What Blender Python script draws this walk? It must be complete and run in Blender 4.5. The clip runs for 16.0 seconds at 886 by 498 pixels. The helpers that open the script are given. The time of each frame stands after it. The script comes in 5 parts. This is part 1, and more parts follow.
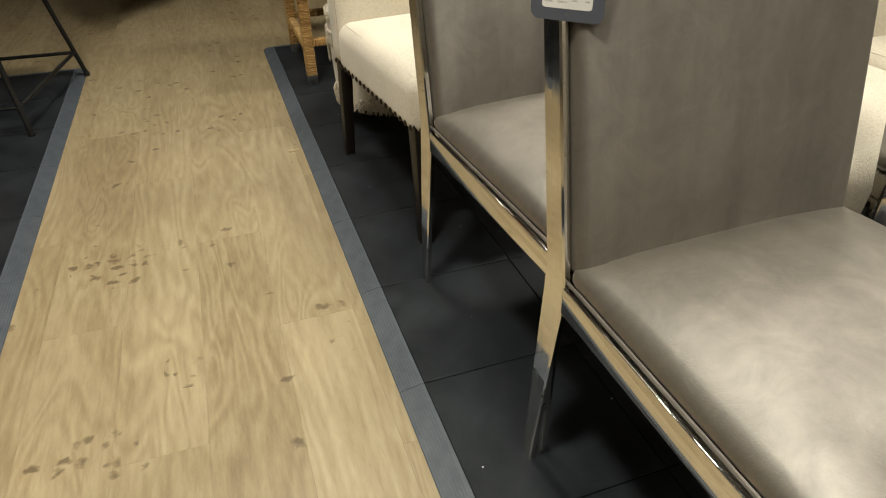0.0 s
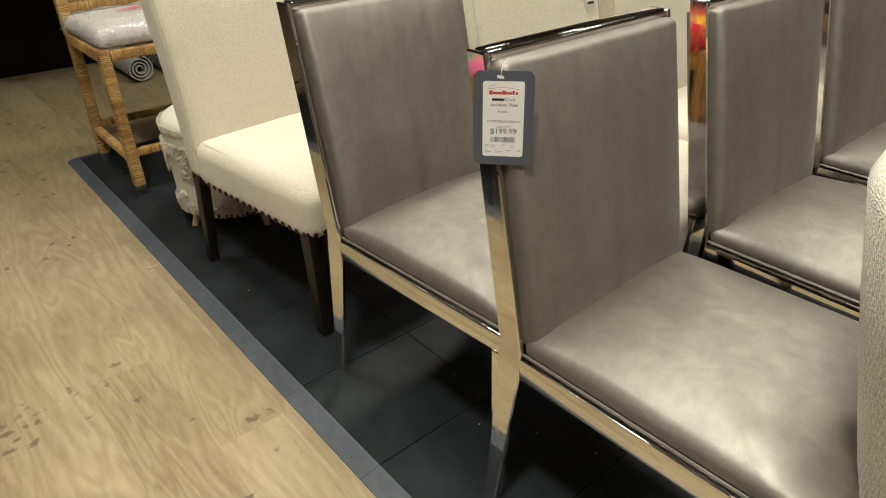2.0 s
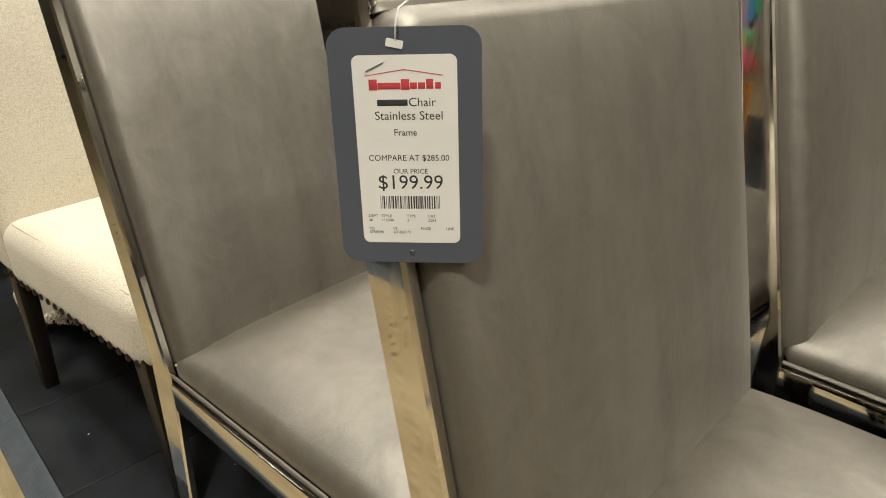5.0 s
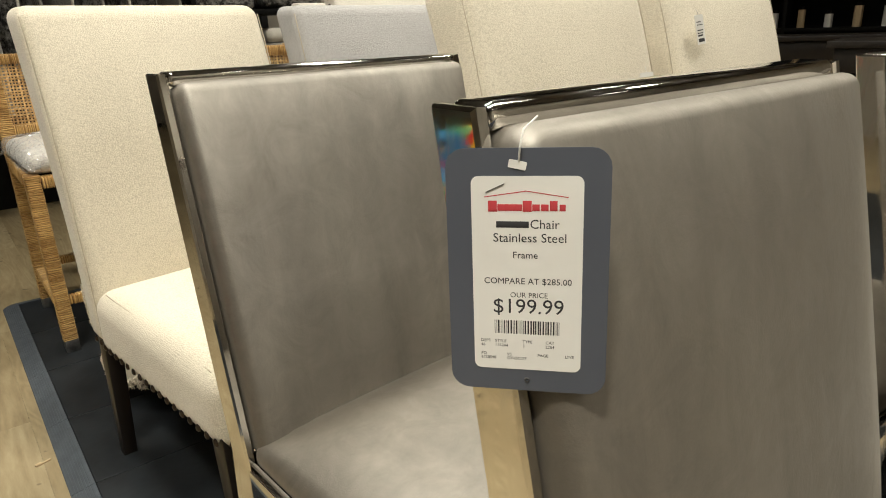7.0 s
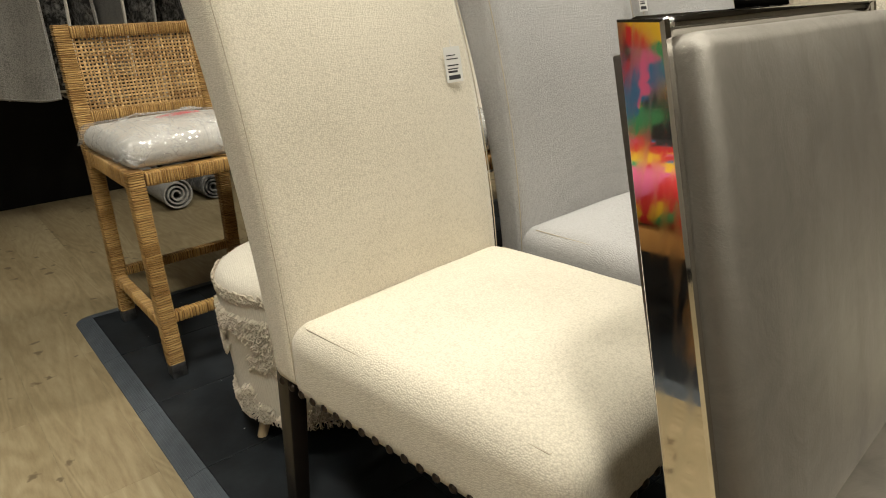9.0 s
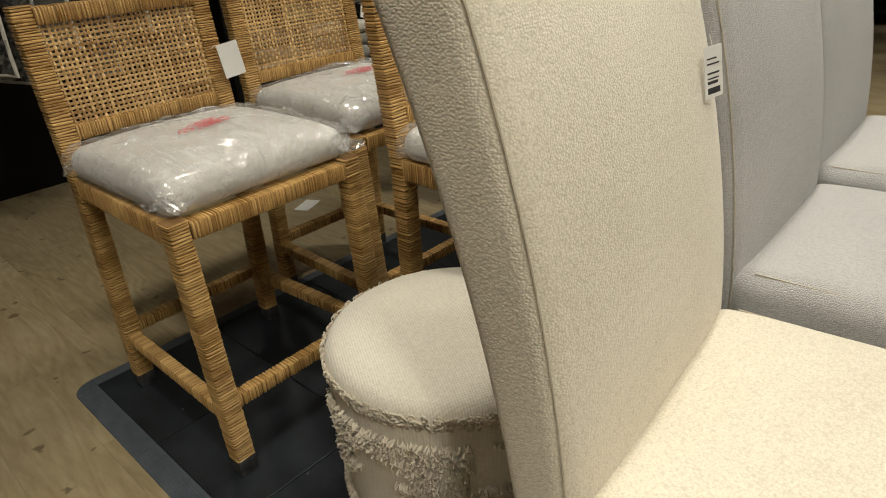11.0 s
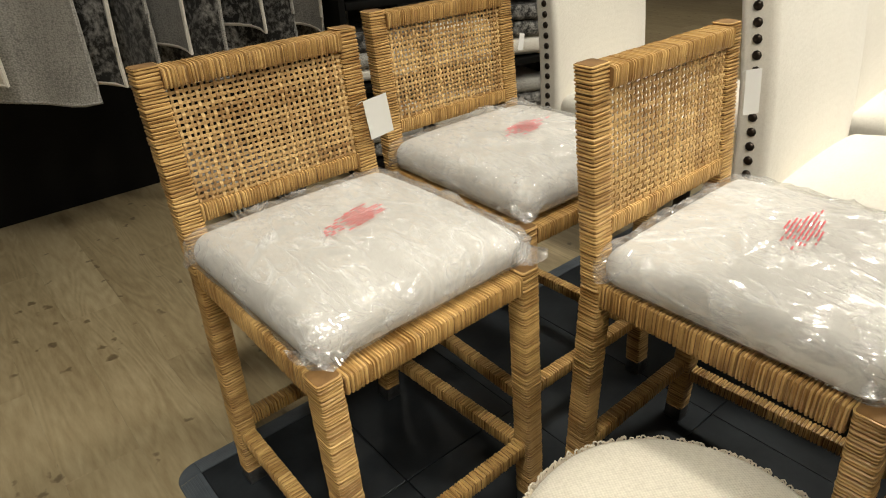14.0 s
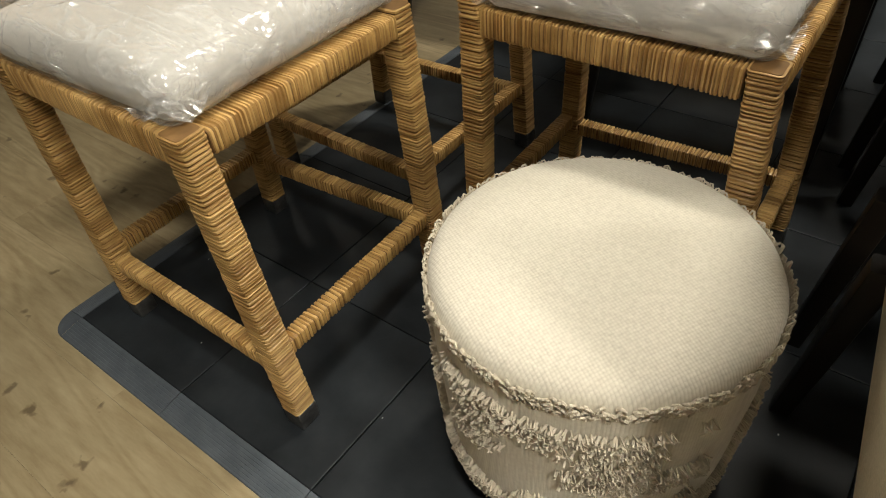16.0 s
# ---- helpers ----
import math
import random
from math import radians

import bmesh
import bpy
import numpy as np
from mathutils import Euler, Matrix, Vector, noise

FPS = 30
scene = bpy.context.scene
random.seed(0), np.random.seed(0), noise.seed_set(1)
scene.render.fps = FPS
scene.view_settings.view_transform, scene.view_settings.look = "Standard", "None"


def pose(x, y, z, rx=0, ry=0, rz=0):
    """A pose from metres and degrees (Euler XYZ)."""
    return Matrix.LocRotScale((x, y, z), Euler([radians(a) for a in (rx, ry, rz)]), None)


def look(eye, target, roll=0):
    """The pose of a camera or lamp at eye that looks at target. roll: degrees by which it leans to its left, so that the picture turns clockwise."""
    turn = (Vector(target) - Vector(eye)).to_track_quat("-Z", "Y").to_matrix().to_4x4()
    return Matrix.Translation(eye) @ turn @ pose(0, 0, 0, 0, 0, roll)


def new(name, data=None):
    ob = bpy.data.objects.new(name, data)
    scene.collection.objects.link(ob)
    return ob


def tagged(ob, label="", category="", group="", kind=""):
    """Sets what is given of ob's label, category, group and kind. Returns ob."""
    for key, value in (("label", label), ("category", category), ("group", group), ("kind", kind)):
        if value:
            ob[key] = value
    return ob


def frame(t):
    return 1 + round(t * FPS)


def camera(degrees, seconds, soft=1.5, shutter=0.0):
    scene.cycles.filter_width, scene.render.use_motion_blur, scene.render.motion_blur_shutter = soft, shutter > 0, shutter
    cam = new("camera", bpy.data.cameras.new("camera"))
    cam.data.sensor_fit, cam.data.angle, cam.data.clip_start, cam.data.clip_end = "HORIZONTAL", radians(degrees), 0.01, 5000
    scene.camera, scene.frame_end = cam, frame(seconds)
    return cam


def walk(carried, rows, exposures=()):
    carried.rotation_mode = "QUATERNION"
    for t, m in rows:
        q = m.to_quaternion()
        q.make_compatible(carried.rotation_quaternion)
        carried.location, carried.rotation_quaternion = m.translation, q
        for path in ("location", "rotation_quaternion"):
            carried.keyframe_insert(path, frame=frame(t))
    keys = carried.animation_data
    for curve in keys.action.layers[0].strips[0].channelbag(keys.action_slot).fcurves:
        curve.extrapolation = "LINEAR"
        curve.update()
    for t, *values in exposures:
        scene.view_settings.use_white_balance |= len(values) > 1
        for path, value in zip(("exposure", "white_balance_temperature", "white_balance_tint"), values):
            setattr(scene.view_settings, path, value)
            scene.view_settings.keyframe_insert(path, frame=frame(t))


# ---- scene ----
cam = camera(68.3, 16.0, 1.0)
PATH = [
    (0, (-0.281, -1.446, 1.049), (0.251, 0.121, -0.075), -0.9),
    (0.5, (-0.358, -1.383, 1.125), (0.301, 0.143, 0.012), -0.5),
    (1, (-0.5, -1.384, 1.196), (0.299, 0.098, 0.116), -0.2),
    (1.5, (-0.568, -1.408, 1.245), (0.391, 0.001, 0.197), -0.4),
    (2, (-0.581, -1.411, 1.248), (0.53, -0.091, 0.237), -0.7),
    (2.5, (-0.575, -1.406, 1.242), (0.644, -0.167, 0.253), -0.8),
    (3, (-0.568, -1.403, 1.243), (0.706, -0.214, 0.26), -1.1),
    (5.5, (-0.073, -0.977, 0.991), (1.17, 0.394, 0.233), -0.8),
    (6, (-0.068, -0.976, 0.993), (1.149, 0.454, 0.306), -1.0),
    (6.5, (-0.08, -0.98, 1.001), (1.09, 0.513, 0.365), -1.6),
    (7, (-0.128, -0.972, 1.044), (1.027, 0.529, 0.401), -1.8),
    (7.5, (-0.202, -0.853, 1.034), (0.951, 0.647, 0.387), -2.0),
    (8, (-0.268, -0.687, 1.029), (0.882, 0.811, 0.372), -2.1),
    (8.5, (-0.324, -0.532, 1.004), (0.828, 0.96, 0.337), -2.1),
    (11, (-0.367, 0.32, 1.107), (0.906, 1.578, 0.213), -4.1),
    (11.5, (-0.347, 0.507, 1.106), (0.882, 1.795, 0.195), -3.8),
    (12, (-0.261, 0.687, 1.163), (0.943, 1.983, 0.23), -3.4),
    (12.5, (-0.222, 0.763, 1.241), (0.96, 2.069, 0.294), -3.1),
    (13, (-0.23, 0.788, 1.278), (0.916, 2.118, 0.321), -2.9),
    (13.5, (-0.231, 0.788, 1.269), (0.878, 2.139, 0.296), -2.7),
    (14, (-0.232, 0.788, 1.263), (0.857, 2.149, 0.281), -2.8),
    (14.5, (-0.237, 0.793, 1.245), (0.872, 2.117, 0.237), -3.0),
    (15, (-0.255, 0.797, 1.175), (0.885, 2.035, 0.094), -4.2),
    (15.5, (-0.255, 0.797, 1.096), (0.902, 1.881, -0.123), -5.1),
    (16, (-0.262, 0.781, 1.05), (0.871, 1.739, -0.291), -5.6),
]
EXPOSURES = [(0, 0.0), (3, 0.0), (5.5, 0.15), (7.2, 0.16), (8, 0.06), (8.7, -0.04), (10.8, -0.3), (11.4, -0.12), (12.3, 0.12), (13, 0.22), (16, 0.24)]
walk(cam, [(t, look(eye, target, roll)) for t, eye, target, roll in PATH], EXPOSURES)

# ---- world and light ----
world = bpy.data.worlds.new("store_air")
scene.world = world
world.use_nodes = True
world.node_tree.nodes["Background"].inputs["Color"].default_value = (1.0, 0.9, 0.75, 1)
world.node_tree.nodes["Background"].inputs["Strength"].default_value = 0.0015


def ceiling_lamp(x, y, sx, sy, watts, colour=(1.0, 0.955, 0.83)):
    data = bpy.data.lights.new("ceiling_lamp_light", "AREA")
    data.shape, data.size, data.size_y, data.energy, data.color = "RECTANGLE", sx, sy, watts, colour
    data.spread = radians(128)
    ob = new("ceiling_lamp_light", data)
    ob.matrix_world = pose(x, y, 3.56)
    return ob


# unseen lamps; the last seven are added to brighten steel and chair backs
LAMPS = [(-1.0, -1.3, 60), (-0.3, 0.85, 26), (0.2, -1.35, 13), (0.35, 0.2, 6), (2.1, -0.7, 24), (2.0, 1.2, 34), (3.9, -1.3, 22), (4.2, 1.4, 14), (-3.6, 0.0, 14),
         (0.3, 5.4, 10), (2.6, 5.4, 12), (5.2, 4.6, 10), (1.4, 6.9, 10), (-0.6, -4.4, 32), (2.4, -4.4, 22), (5.4, -4.0, 16)]
for lx, ly, lw in LAMPS:
    ceiling_lamp(lx, ly, 0.34, 0.34, lw)


# ---- materials ----
def rgb(c):
    return (c[0], c[1], c[2], 1.0)


def material(name, rough=0.6, metal=0.0):
    m = bpy.data.materials.new(name)
    m.use_nodes = True
    b = m.node_tree.nodes["Principled BSDF"]
    b.inputs["Roughness"].default_value, b.inputs["Metallic"].default_value = rough, metal
    return m, m.node_tree.nodes, m.node_tree.links, b


def node(nodes, kind, **values):
    n = nodes.new(kind)
    for k, v in values.items():
        n.inputs[k].default_value = v
    return n


def ramp(nodes, links, source, stops):
    r = nodes.new("ShaderNodeValToRGB")
    while len(r.color_ramp.elements) < len(stops):
        r.color_ramp.elements.new(0.5)
    for e, (p, c) in zip(r.color_ramp.elements, stops):
        e.position, e.color = p, rgb(c)
    links.new(source, r.inputs["Fac"])
    return r.outputs["Color"]


def bump(nodes, links, b, source, strength, distance=0.002, normal=None):
    n = node(nodes, "ShaderNodeBump", Strength=strength, Distance=distance)
    links.new(source, n.inputs["Height"])
    if normal:
        links.new(normal, n.inputs["Normal"])
    links.new(n.outputs["Normal"], b.inputs["Normal"])
    return n.outputs["Normal"]


def spot_material(name, low, high, scale, rough=0.6, metal=0.0, grain=0.0, grain_scale=200.0, stretch=(1, 1, 1), island=False, coat=0.0):
    """Two-scale colour: a broad noise between two tones, fine grain as relief, and an optional tone for each island."""
    m, nodes, links, b = material(name, rough, metal)
    tc = nodes.new("ShaderNodeTexCoord")
    mp = nodes.new("ShaderNodeMapping")
    mp.inputs["Scale"].default_value = stretch
    links.new(tc.outputs["Object"], mp.inputs["Vector"])
    n1 = node(nodes, "ShaderNodeTexNoise", Scale=scale, Detail=5.0, Roughness=0.6)
    links.new(mp.outputs["Vector"], n1.inputs["Vector"])
    fac = n1.outputs["Fac"]
    if island:
        g = nodes.new("ShaderNodeNewGeometry" if island is True else "ShaderNodeObjectInfo")
        mx = node(nodes, "ShaderNodeMath")
        mx.operation = "MULTIPLY_ADD"
        links.new(g.outputs["Random Per Island" if island is True else "Random"], mx.inputs[0])
        mx.inputs[1].default_value = 0.3
        half = node(nodes, "ShaderNodeMath")
        half.operation = "MULTIPLY"
        half.inputs[1].default_value = 0.72
        links.new(fac, half.inputs[0])
        links.new(half.outputs[0], mx.inputs[2])
        fac = mx.outputs[0]
    links.new(ramp(nodes, links, fac, [(0.3, low), (0.7, high)]), b.inputs["Base Color"])
    if grain:
        n2 = node(nodes, "ShaderNodeTexNoise", Scale=grain_scale, Detail=3.0)
        links.new(mp.outputs["Vector"], n2.inputs["Vector"])
        bump(nodes, links, b, n2.outputs["Fac"], grain)
    if coat:
        b.inputs["Coat Weight"].default_value = coat
    return m


def weave_material(name, low, high, thread, rough=0.9, strength=0.8, sheen=0.25, irregular=0.7, squash=1.7):
    """Upholstery cloth: threads as small cells, and slow changes of tone."""
    m, nodes, links, b = material(name, rough)
    tc = nodes.new("ShaderNodeTexCoord")
    mp = nodes.new("ShaderNodeMapping")
    mp.inputs["Scale"].default_value = (1.0, 1.0, squash)
    links.new(tc.outputs["Object"], mp.inputs["Vector"])
    v = node(nodes, "ShaderNodeTexVoronoi", Scale=1.0 / thread, Randomness=irregular)
    links.new(mp.outputs["Vector"], v.inputs["Vector"])
    n1 = node(nodes, "ShaderNodeTexNoise", Scale=3.5, Detail=4.0)
    links.new(tc.outputs["Object"], n1.inputs["Vector"])
    n2 = node(nodes, "ShaderNodeTexNoise", Scale=160.0, Detail=4.0)
    links.new(tc.outputs["Object"], n2.inputs["Vector"])
    mixed = node(nodes, "ShaderNodeMath")
    mixed.operation = "ADD"
    links.new(n1.outputs["Fac"], mixed.inputs[0])
    links.new(n2.outputs["Fac"], mixed.inputs[1])
    sub = node(nodes, "ShaderNodeMath")
    sub.operation = "MULTIPLY_ADD"
    links.new(v.outputs["Distance"], sub.inputs[0])
    sub.inputs[1].default_value = -0.95
    links.new(mixed.outputs[0], sub.inputs[2])
    links.new(ramp(nodes, links, sub.outputs[0], [(0.1, low), (0.8, high)]), b.inputs["Base Color"])
    first = bump(nodes, links, b, n2.outputs["Fac"], 0.25, 0.002)
    inv = node(nodes, "ShaderNodeMath")
    inv.operation = "SUBTRACT"
    inv.inputs[0].default_value = 1.0
    links.new(v.outputs["Distance"], inv.inputs[1])
    bump(nodes, links, b, inv.outputs[0], strength, 0.0022, first)
    b.inputs["Sheen Weight"].default_value = sheen
    return m


def velvet_material(name, low, high):
    """Short-pile velvet: a dark body, a satin gloss tilted upwards, and brushed marks that change both."""
    m, nodes, links, b = material(name, 0.5)
    b.inputs["Specular IOR Level"].default_value = 0.5
    tc = nodes.new("ShaderNodeTexCoord")
    mp = nodes.new("ShaderNodeMapping")
    mp.inputs["Scale"].default_value = (7.0, 5.0, 1.0)
    links.new(tc.outputs["Object"], mp.inputs["Vector"])
    streak = node(nodes, "ShaderNodeTexNoise", Scale=2.4, Detail=6.0, Roughness=0.6, Distortion=0.4)
    links.new(mp.outputs["Vector"], streak.inputs["Vector"])
    pile = node(nodes, "ShaderNodeTexNoise", Scale=420.0, Detail=2.0)
    links.new(tc.outputs["Object"], pile.inputs["Vector"])
    brushed = node(nodes, "ShaderNodeTexNoise", Scale=15.0, Detail=9.0, Roughness=0.72, Distortion=0.8)
    links.new(tc.outputs["Object"], brushed.inputs["Vector"])
    both = node(nodes, "ShaderNodeMath")
    both.operation = "ADD"
    links.new(streak.outputs["Fac"], both.inputs[0])
    links.new(brushed.outputs["Fac"], both.inputs[1])
    half = node(nodes, "ShaderNodeMath")
    half.operation = "MULTIPLY"
    half.inputs[1].default_value = 0.5
    links.new(both.outputs[0], half.inputs[0])
    links.new(ramp(nodes, links, half.outputs[0], [(0.3, low), (0.7, high)]), b.inputs["Base Color"])
    b.inputs["Sheen Weight"].default_value = 0.12
    b.inputs["Sheen Roughness"].default_value = 0.4
    b.inputs["Sheen Tint"].default_value = (0.95, 0.9, 0.8, 1)
    first = bump(nodes, links, b, half.outputs[0], 0.16, 0.01)
    last = bump(nodes, links, b, pile.outputs["Fac"], 0.25, 0.0008, first)
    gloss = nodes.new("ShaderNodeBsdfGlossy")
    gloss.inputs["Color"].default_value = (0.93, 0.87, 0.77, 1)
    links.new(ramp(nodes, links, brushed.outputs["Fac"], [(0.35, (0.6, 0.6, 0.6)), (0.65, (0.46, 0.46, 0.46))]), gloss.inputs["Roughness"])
    # gloss normals tilted up and to -x, shaping the lamps' sheen onto upper backs
    gloss_tilt = nodes.new("ShaderNodeVectorMath")
    gloss_tilt.inputs[1].default_value = (-0.15, 0.0, 0.24)
    links.new(last, gloss_tilt.inputs[0])
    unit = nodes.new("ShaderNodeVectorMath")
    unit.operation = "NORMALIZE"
    links.new(gloss_tilt.outputs[0], unit.inputs[0])
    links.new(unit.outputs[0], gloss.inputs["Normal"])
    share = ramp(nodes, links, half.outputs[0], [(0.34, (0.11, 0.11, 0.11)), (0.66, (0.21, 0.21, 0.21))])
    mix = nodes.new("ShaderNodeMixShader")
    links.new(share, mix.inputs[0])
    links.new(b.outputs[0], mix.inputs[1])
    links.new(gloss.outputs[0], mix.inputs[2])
    links.new(mix.outputs[0], nodes["Material Output"].inputs["Surface"])
    return m


def rug_material(name, low, high):
    """A worn oriental pattern: dark ground with broken pale figures."""
    m, nodes, links, b = material(name, 0.95)
    tc = nodes.new("ShaderNodeTexCoord")
    figure = node(nodes, "ShaderNodeTexNoise", Scale=9.0, Detail=3.0, Distortion=2.2)
    links.new(tc.outputs["Object"], figure.inputs["Vector"])
    worn = node(nodes, "ShaderNodeTexNoise", Scale=55.0, Detail=4.0, Roughness=0.7)
    links.new(tc.outputs["Object"], worn.inputs["Vector"])
    both = node(nodes, "ShaderNodeMath")
    both.operation = "MULTIPLY"
    links.new(figure.outputs["Fac"], both.inputs[0])
    links.new(worn.outputs["Fac"], both.inputs[1])
    links.new(ramp(nodes, links, both.outputs[0], [(0.2, low), (0.42, high)]), b.inputs["Base Color"])
    bump(nodes, links, b, worn.outputs["Fac"], 0.6, 0.004)
    b.inputs["Sheen Weight"].default_value = 0.2
    return m


def floor_material():
    m, nodes, links, b = material("vinyl_plank", 0.42)
    geo = nodes.new("ShaderNodeNewGeometry")
    info = nodes.new("ShaderNodeObjectInfo")
    tc = nodes.new("ShaderNodeTexCoord")
    add = node(nodes, "ShaderNodeMath")
    links.new(info.outputs["Random"], add.inputs[0])
    links.new(geo.outputs["Random Per Island"], add.inputs[1])
    comb = nodes.new("ShaderNodeCombineXYZ")
    links.new(add.outputs[0], comb.inputs["Z"])
    scale = nodes.new("ShaderNodeVectorMath")
    scale.operation = "SCALE"
    scale.inputs["Scale"].default_value = 37.0
    links.new(comb.outputs[0], scale.inputs[0])
    mp = nodes.new("ShaderNodeMapping")
    mp.inputs["Scale"].default_value = (1.0, 0.16, 1.0)
    links.new(geo.outputs["Position"], mp.inputs["Vector"])
    at = nodes.new("ShaderNodeVectorMath")
    links.new(mp.outputs["Vector"], at.inputs[0])
    links.new(scale.outputs[0], at.inputs[1])
    rings = node(nodes, "ShaderNodeTexNoise", Scale=6.0, Detail=2.0, Distortion=0.7)
    links.new(at.outputs[0], rings.inputs["Vector"])
    lines = node(nodes, "ShaderNodeMath")
    lines.operation = "MULTIPLY"
    lines.inputs[1].default_value = 85.0
    links.new(rings.outputs["Fac"], lines.inputs[0])
    wave = node(nodes, "ShaderNodeMath")
    wave.operation = "SINE"
    links.new(lines.outputs[0], wave.inputs[0])
    fine = node(nodes, "ShaderNodeTexNoise", Scale=60.0, Detail=5.0, Roughness=0.7)
    links.new(at.outputs[0], fine.inputs["Vector"])
    broad = node(nodes, "ShaderNodeTexNoise", Scale=2.6, Detail=3.0)
    links.new(at.outputs[0], broad.inputs["Vector"])
    mask = node(nodes, "ShaderNodeTexNoise", Scale=4.0, Detail=2.0)
    links.new(at.outputs[0], mask.inputs["Vector"])
    grain = node(nodes, "ShaderNodeMath")
    grain.operation = "MULTIPLY"
    links.new(wave.outputs[0], grain.inputs[0])
    links.new(mask.outputs["Fac"], grain.inputs[1])
    sum1 = node(nodes, "ShaderNodeMath")
    sum1.operation = "MULTIPLY_ADD"
    links.new(grain.outputs[0], sum1.inputs[0])
    sum1.inputs[1].default_value = 0.19
    links.new(fine.outputs["Fac"], sum1.inputs[2])
    sum2 = node(nodes, "ShaderNodeMath")
    sum2.operation = "ADD"
    links.new(sum1.outputs[0], sum2.inputs[0])
    links.new(broad.outputs["Fac"], sum2.inputs[1])
    third = node(nodes, "ShaderNodeMath")
    third.operation = "MULTIPLY_ADD"
    third.inputs[1].default_value = 0.05
    links.new(info.outputs["Random"], third.inputs[0])
    links.new(sum2.outputs[0], third.inputs[2])
    halved = node(nodes, "ShaderNodeMath")
    halved.operation = "MULTIPLY"
    halved.inputs[1].default_value = 0.5
    links.new(third.outputs[0], halved.inputs[0])
    base = ramp(nodes, links, halved.outputs[0], [(0.3, (0.19, 0.138, 0.073)), (0.5, (0.285, 0.222, 0.126)), (0.7, (0.38, 0.31, 0.19))])
    # scattered dark knots and scuffs
    vor = node(nodes, "ShaderNodeTexVoronoi", Scale=24.0)
    wob = node(nodes, "ShaderNodeTexNoise", Scale=30.0, Detail=3.0)
    links.new(geo.outputs["Position"], wob.inputs["Vector"])
    wadd = nodes.new("ShaderNodeVectorMath")
    wadd.operation = "MULTIPLY_ADD"
    links.new(wob.outputs["Color"], wadd.inputs[0])
    wadd.inputs[1].default_value = (0.055, 0.055, 0.055)
    links.new(geo.outputs["Position"], wadd.inputs[2])
    links.new(wadd.outputs[0], vor.inputs["Vector"])
    cell = node(nodes, "ShaderNodeMath")
    cell.operation = "GREATER_THAN"
    sep = nodes.new("ShaderNodeSeparateColor")
    links.new(vor.outputs["Color"], sep.inputs[0])
    links.new(sep.outputs[0], cell.inputs[0])
    # spots gather in patches, most of all in a few soiled places
    patch = node(nodes, "ShaderNodeTexNoise", Scale=2.2, Detail=2.0)
    links.new(geo.outputs["Position"], patch.inputs["Vector"])
    level = nodes.new("ShaderNodeMapRange")
    level.inputs["From Min"].default_value, level.inputs["From Max"].default_value = 0.42, 0.72
    level.inputs["To Min"].default_value, level.inputs["To Max"].default_value = 1.02, 0.72
    links.new(patch.outputs["Fac"], level.inputs["Value"])
    limit = level.outputs[0]
    for spot, reach in (((-0.485, -0.23, 0), 0.07), ((-0.66, 0.28, 0), 0.14), ((-0.67, -0.42, 0), 0.10)):
        far_off = nodes.new("ShaderNodeVectorMath")
        far_off.operation = "DISTANCE"
        links.new(geo.outputs["Position"], far_off.inputs[0])
        far_off.inputs[1].default_value = spot
        pull = nodes.new("ShaderNodeMapRange")
        pull.inputs["From Min"].default_value, pull.inputs["From Max"].default_value = reach * 0.4, reach
        pull.inputs["To Min"].default_value, pull.inputs["To Max"].default_value = -1.1, 0.0
        links.new(far_off.outputs["Value"], pull.inputs["Value"])
        plus = node(nodes, "ShaderNodeMath")
        plus.operation = "ADD"
        links.new(limit, plus.inputs[0])
        links.new(pull.outputs[0], plus.inputs[1])
        limit = plus.outputs[0]
    links.new(limit, cell.inputs[1])
    near = nodes.new("ShaderNodeMapRange")
    near.inputs["From Min"].default_value, near.inputs["From Max"].default_value = 0.40, 0.2
    links.new(vor.outputs["Distance"], near.inputs["Value"])
    dirt = node(nodes, "ShaderNodeMath")
    dirt.operation = "MULTIPLY"
    links.new(cell.outputs[0], dirt.inputs[0])
    links.new(near.outputs[0], dirt.inputs[1])
    soft = node(nodes, "ShaderNodeMath")
    soft.operation = "MULTIPLY"
    soft.inputs[1].default_value = 0.82
    links.new(dirt.outputs[0], soft.inputs[0])
    mix = nodes.new("ShaderNodeMix")
    mix.data_type = "RGBA"
    links.new(soft.outputs[0], mix.inputs[0])
    links.new(base, mix.inputs[6])
    mix.inputs[7].default_value = (0.10, 0.068, 0.035, 1)
    links.new(mix.outputs[2], b.inputs["Base Color"])
    bump(nodes, links, b, sum1.outputs[0], 0.12, 0.001)
    return m


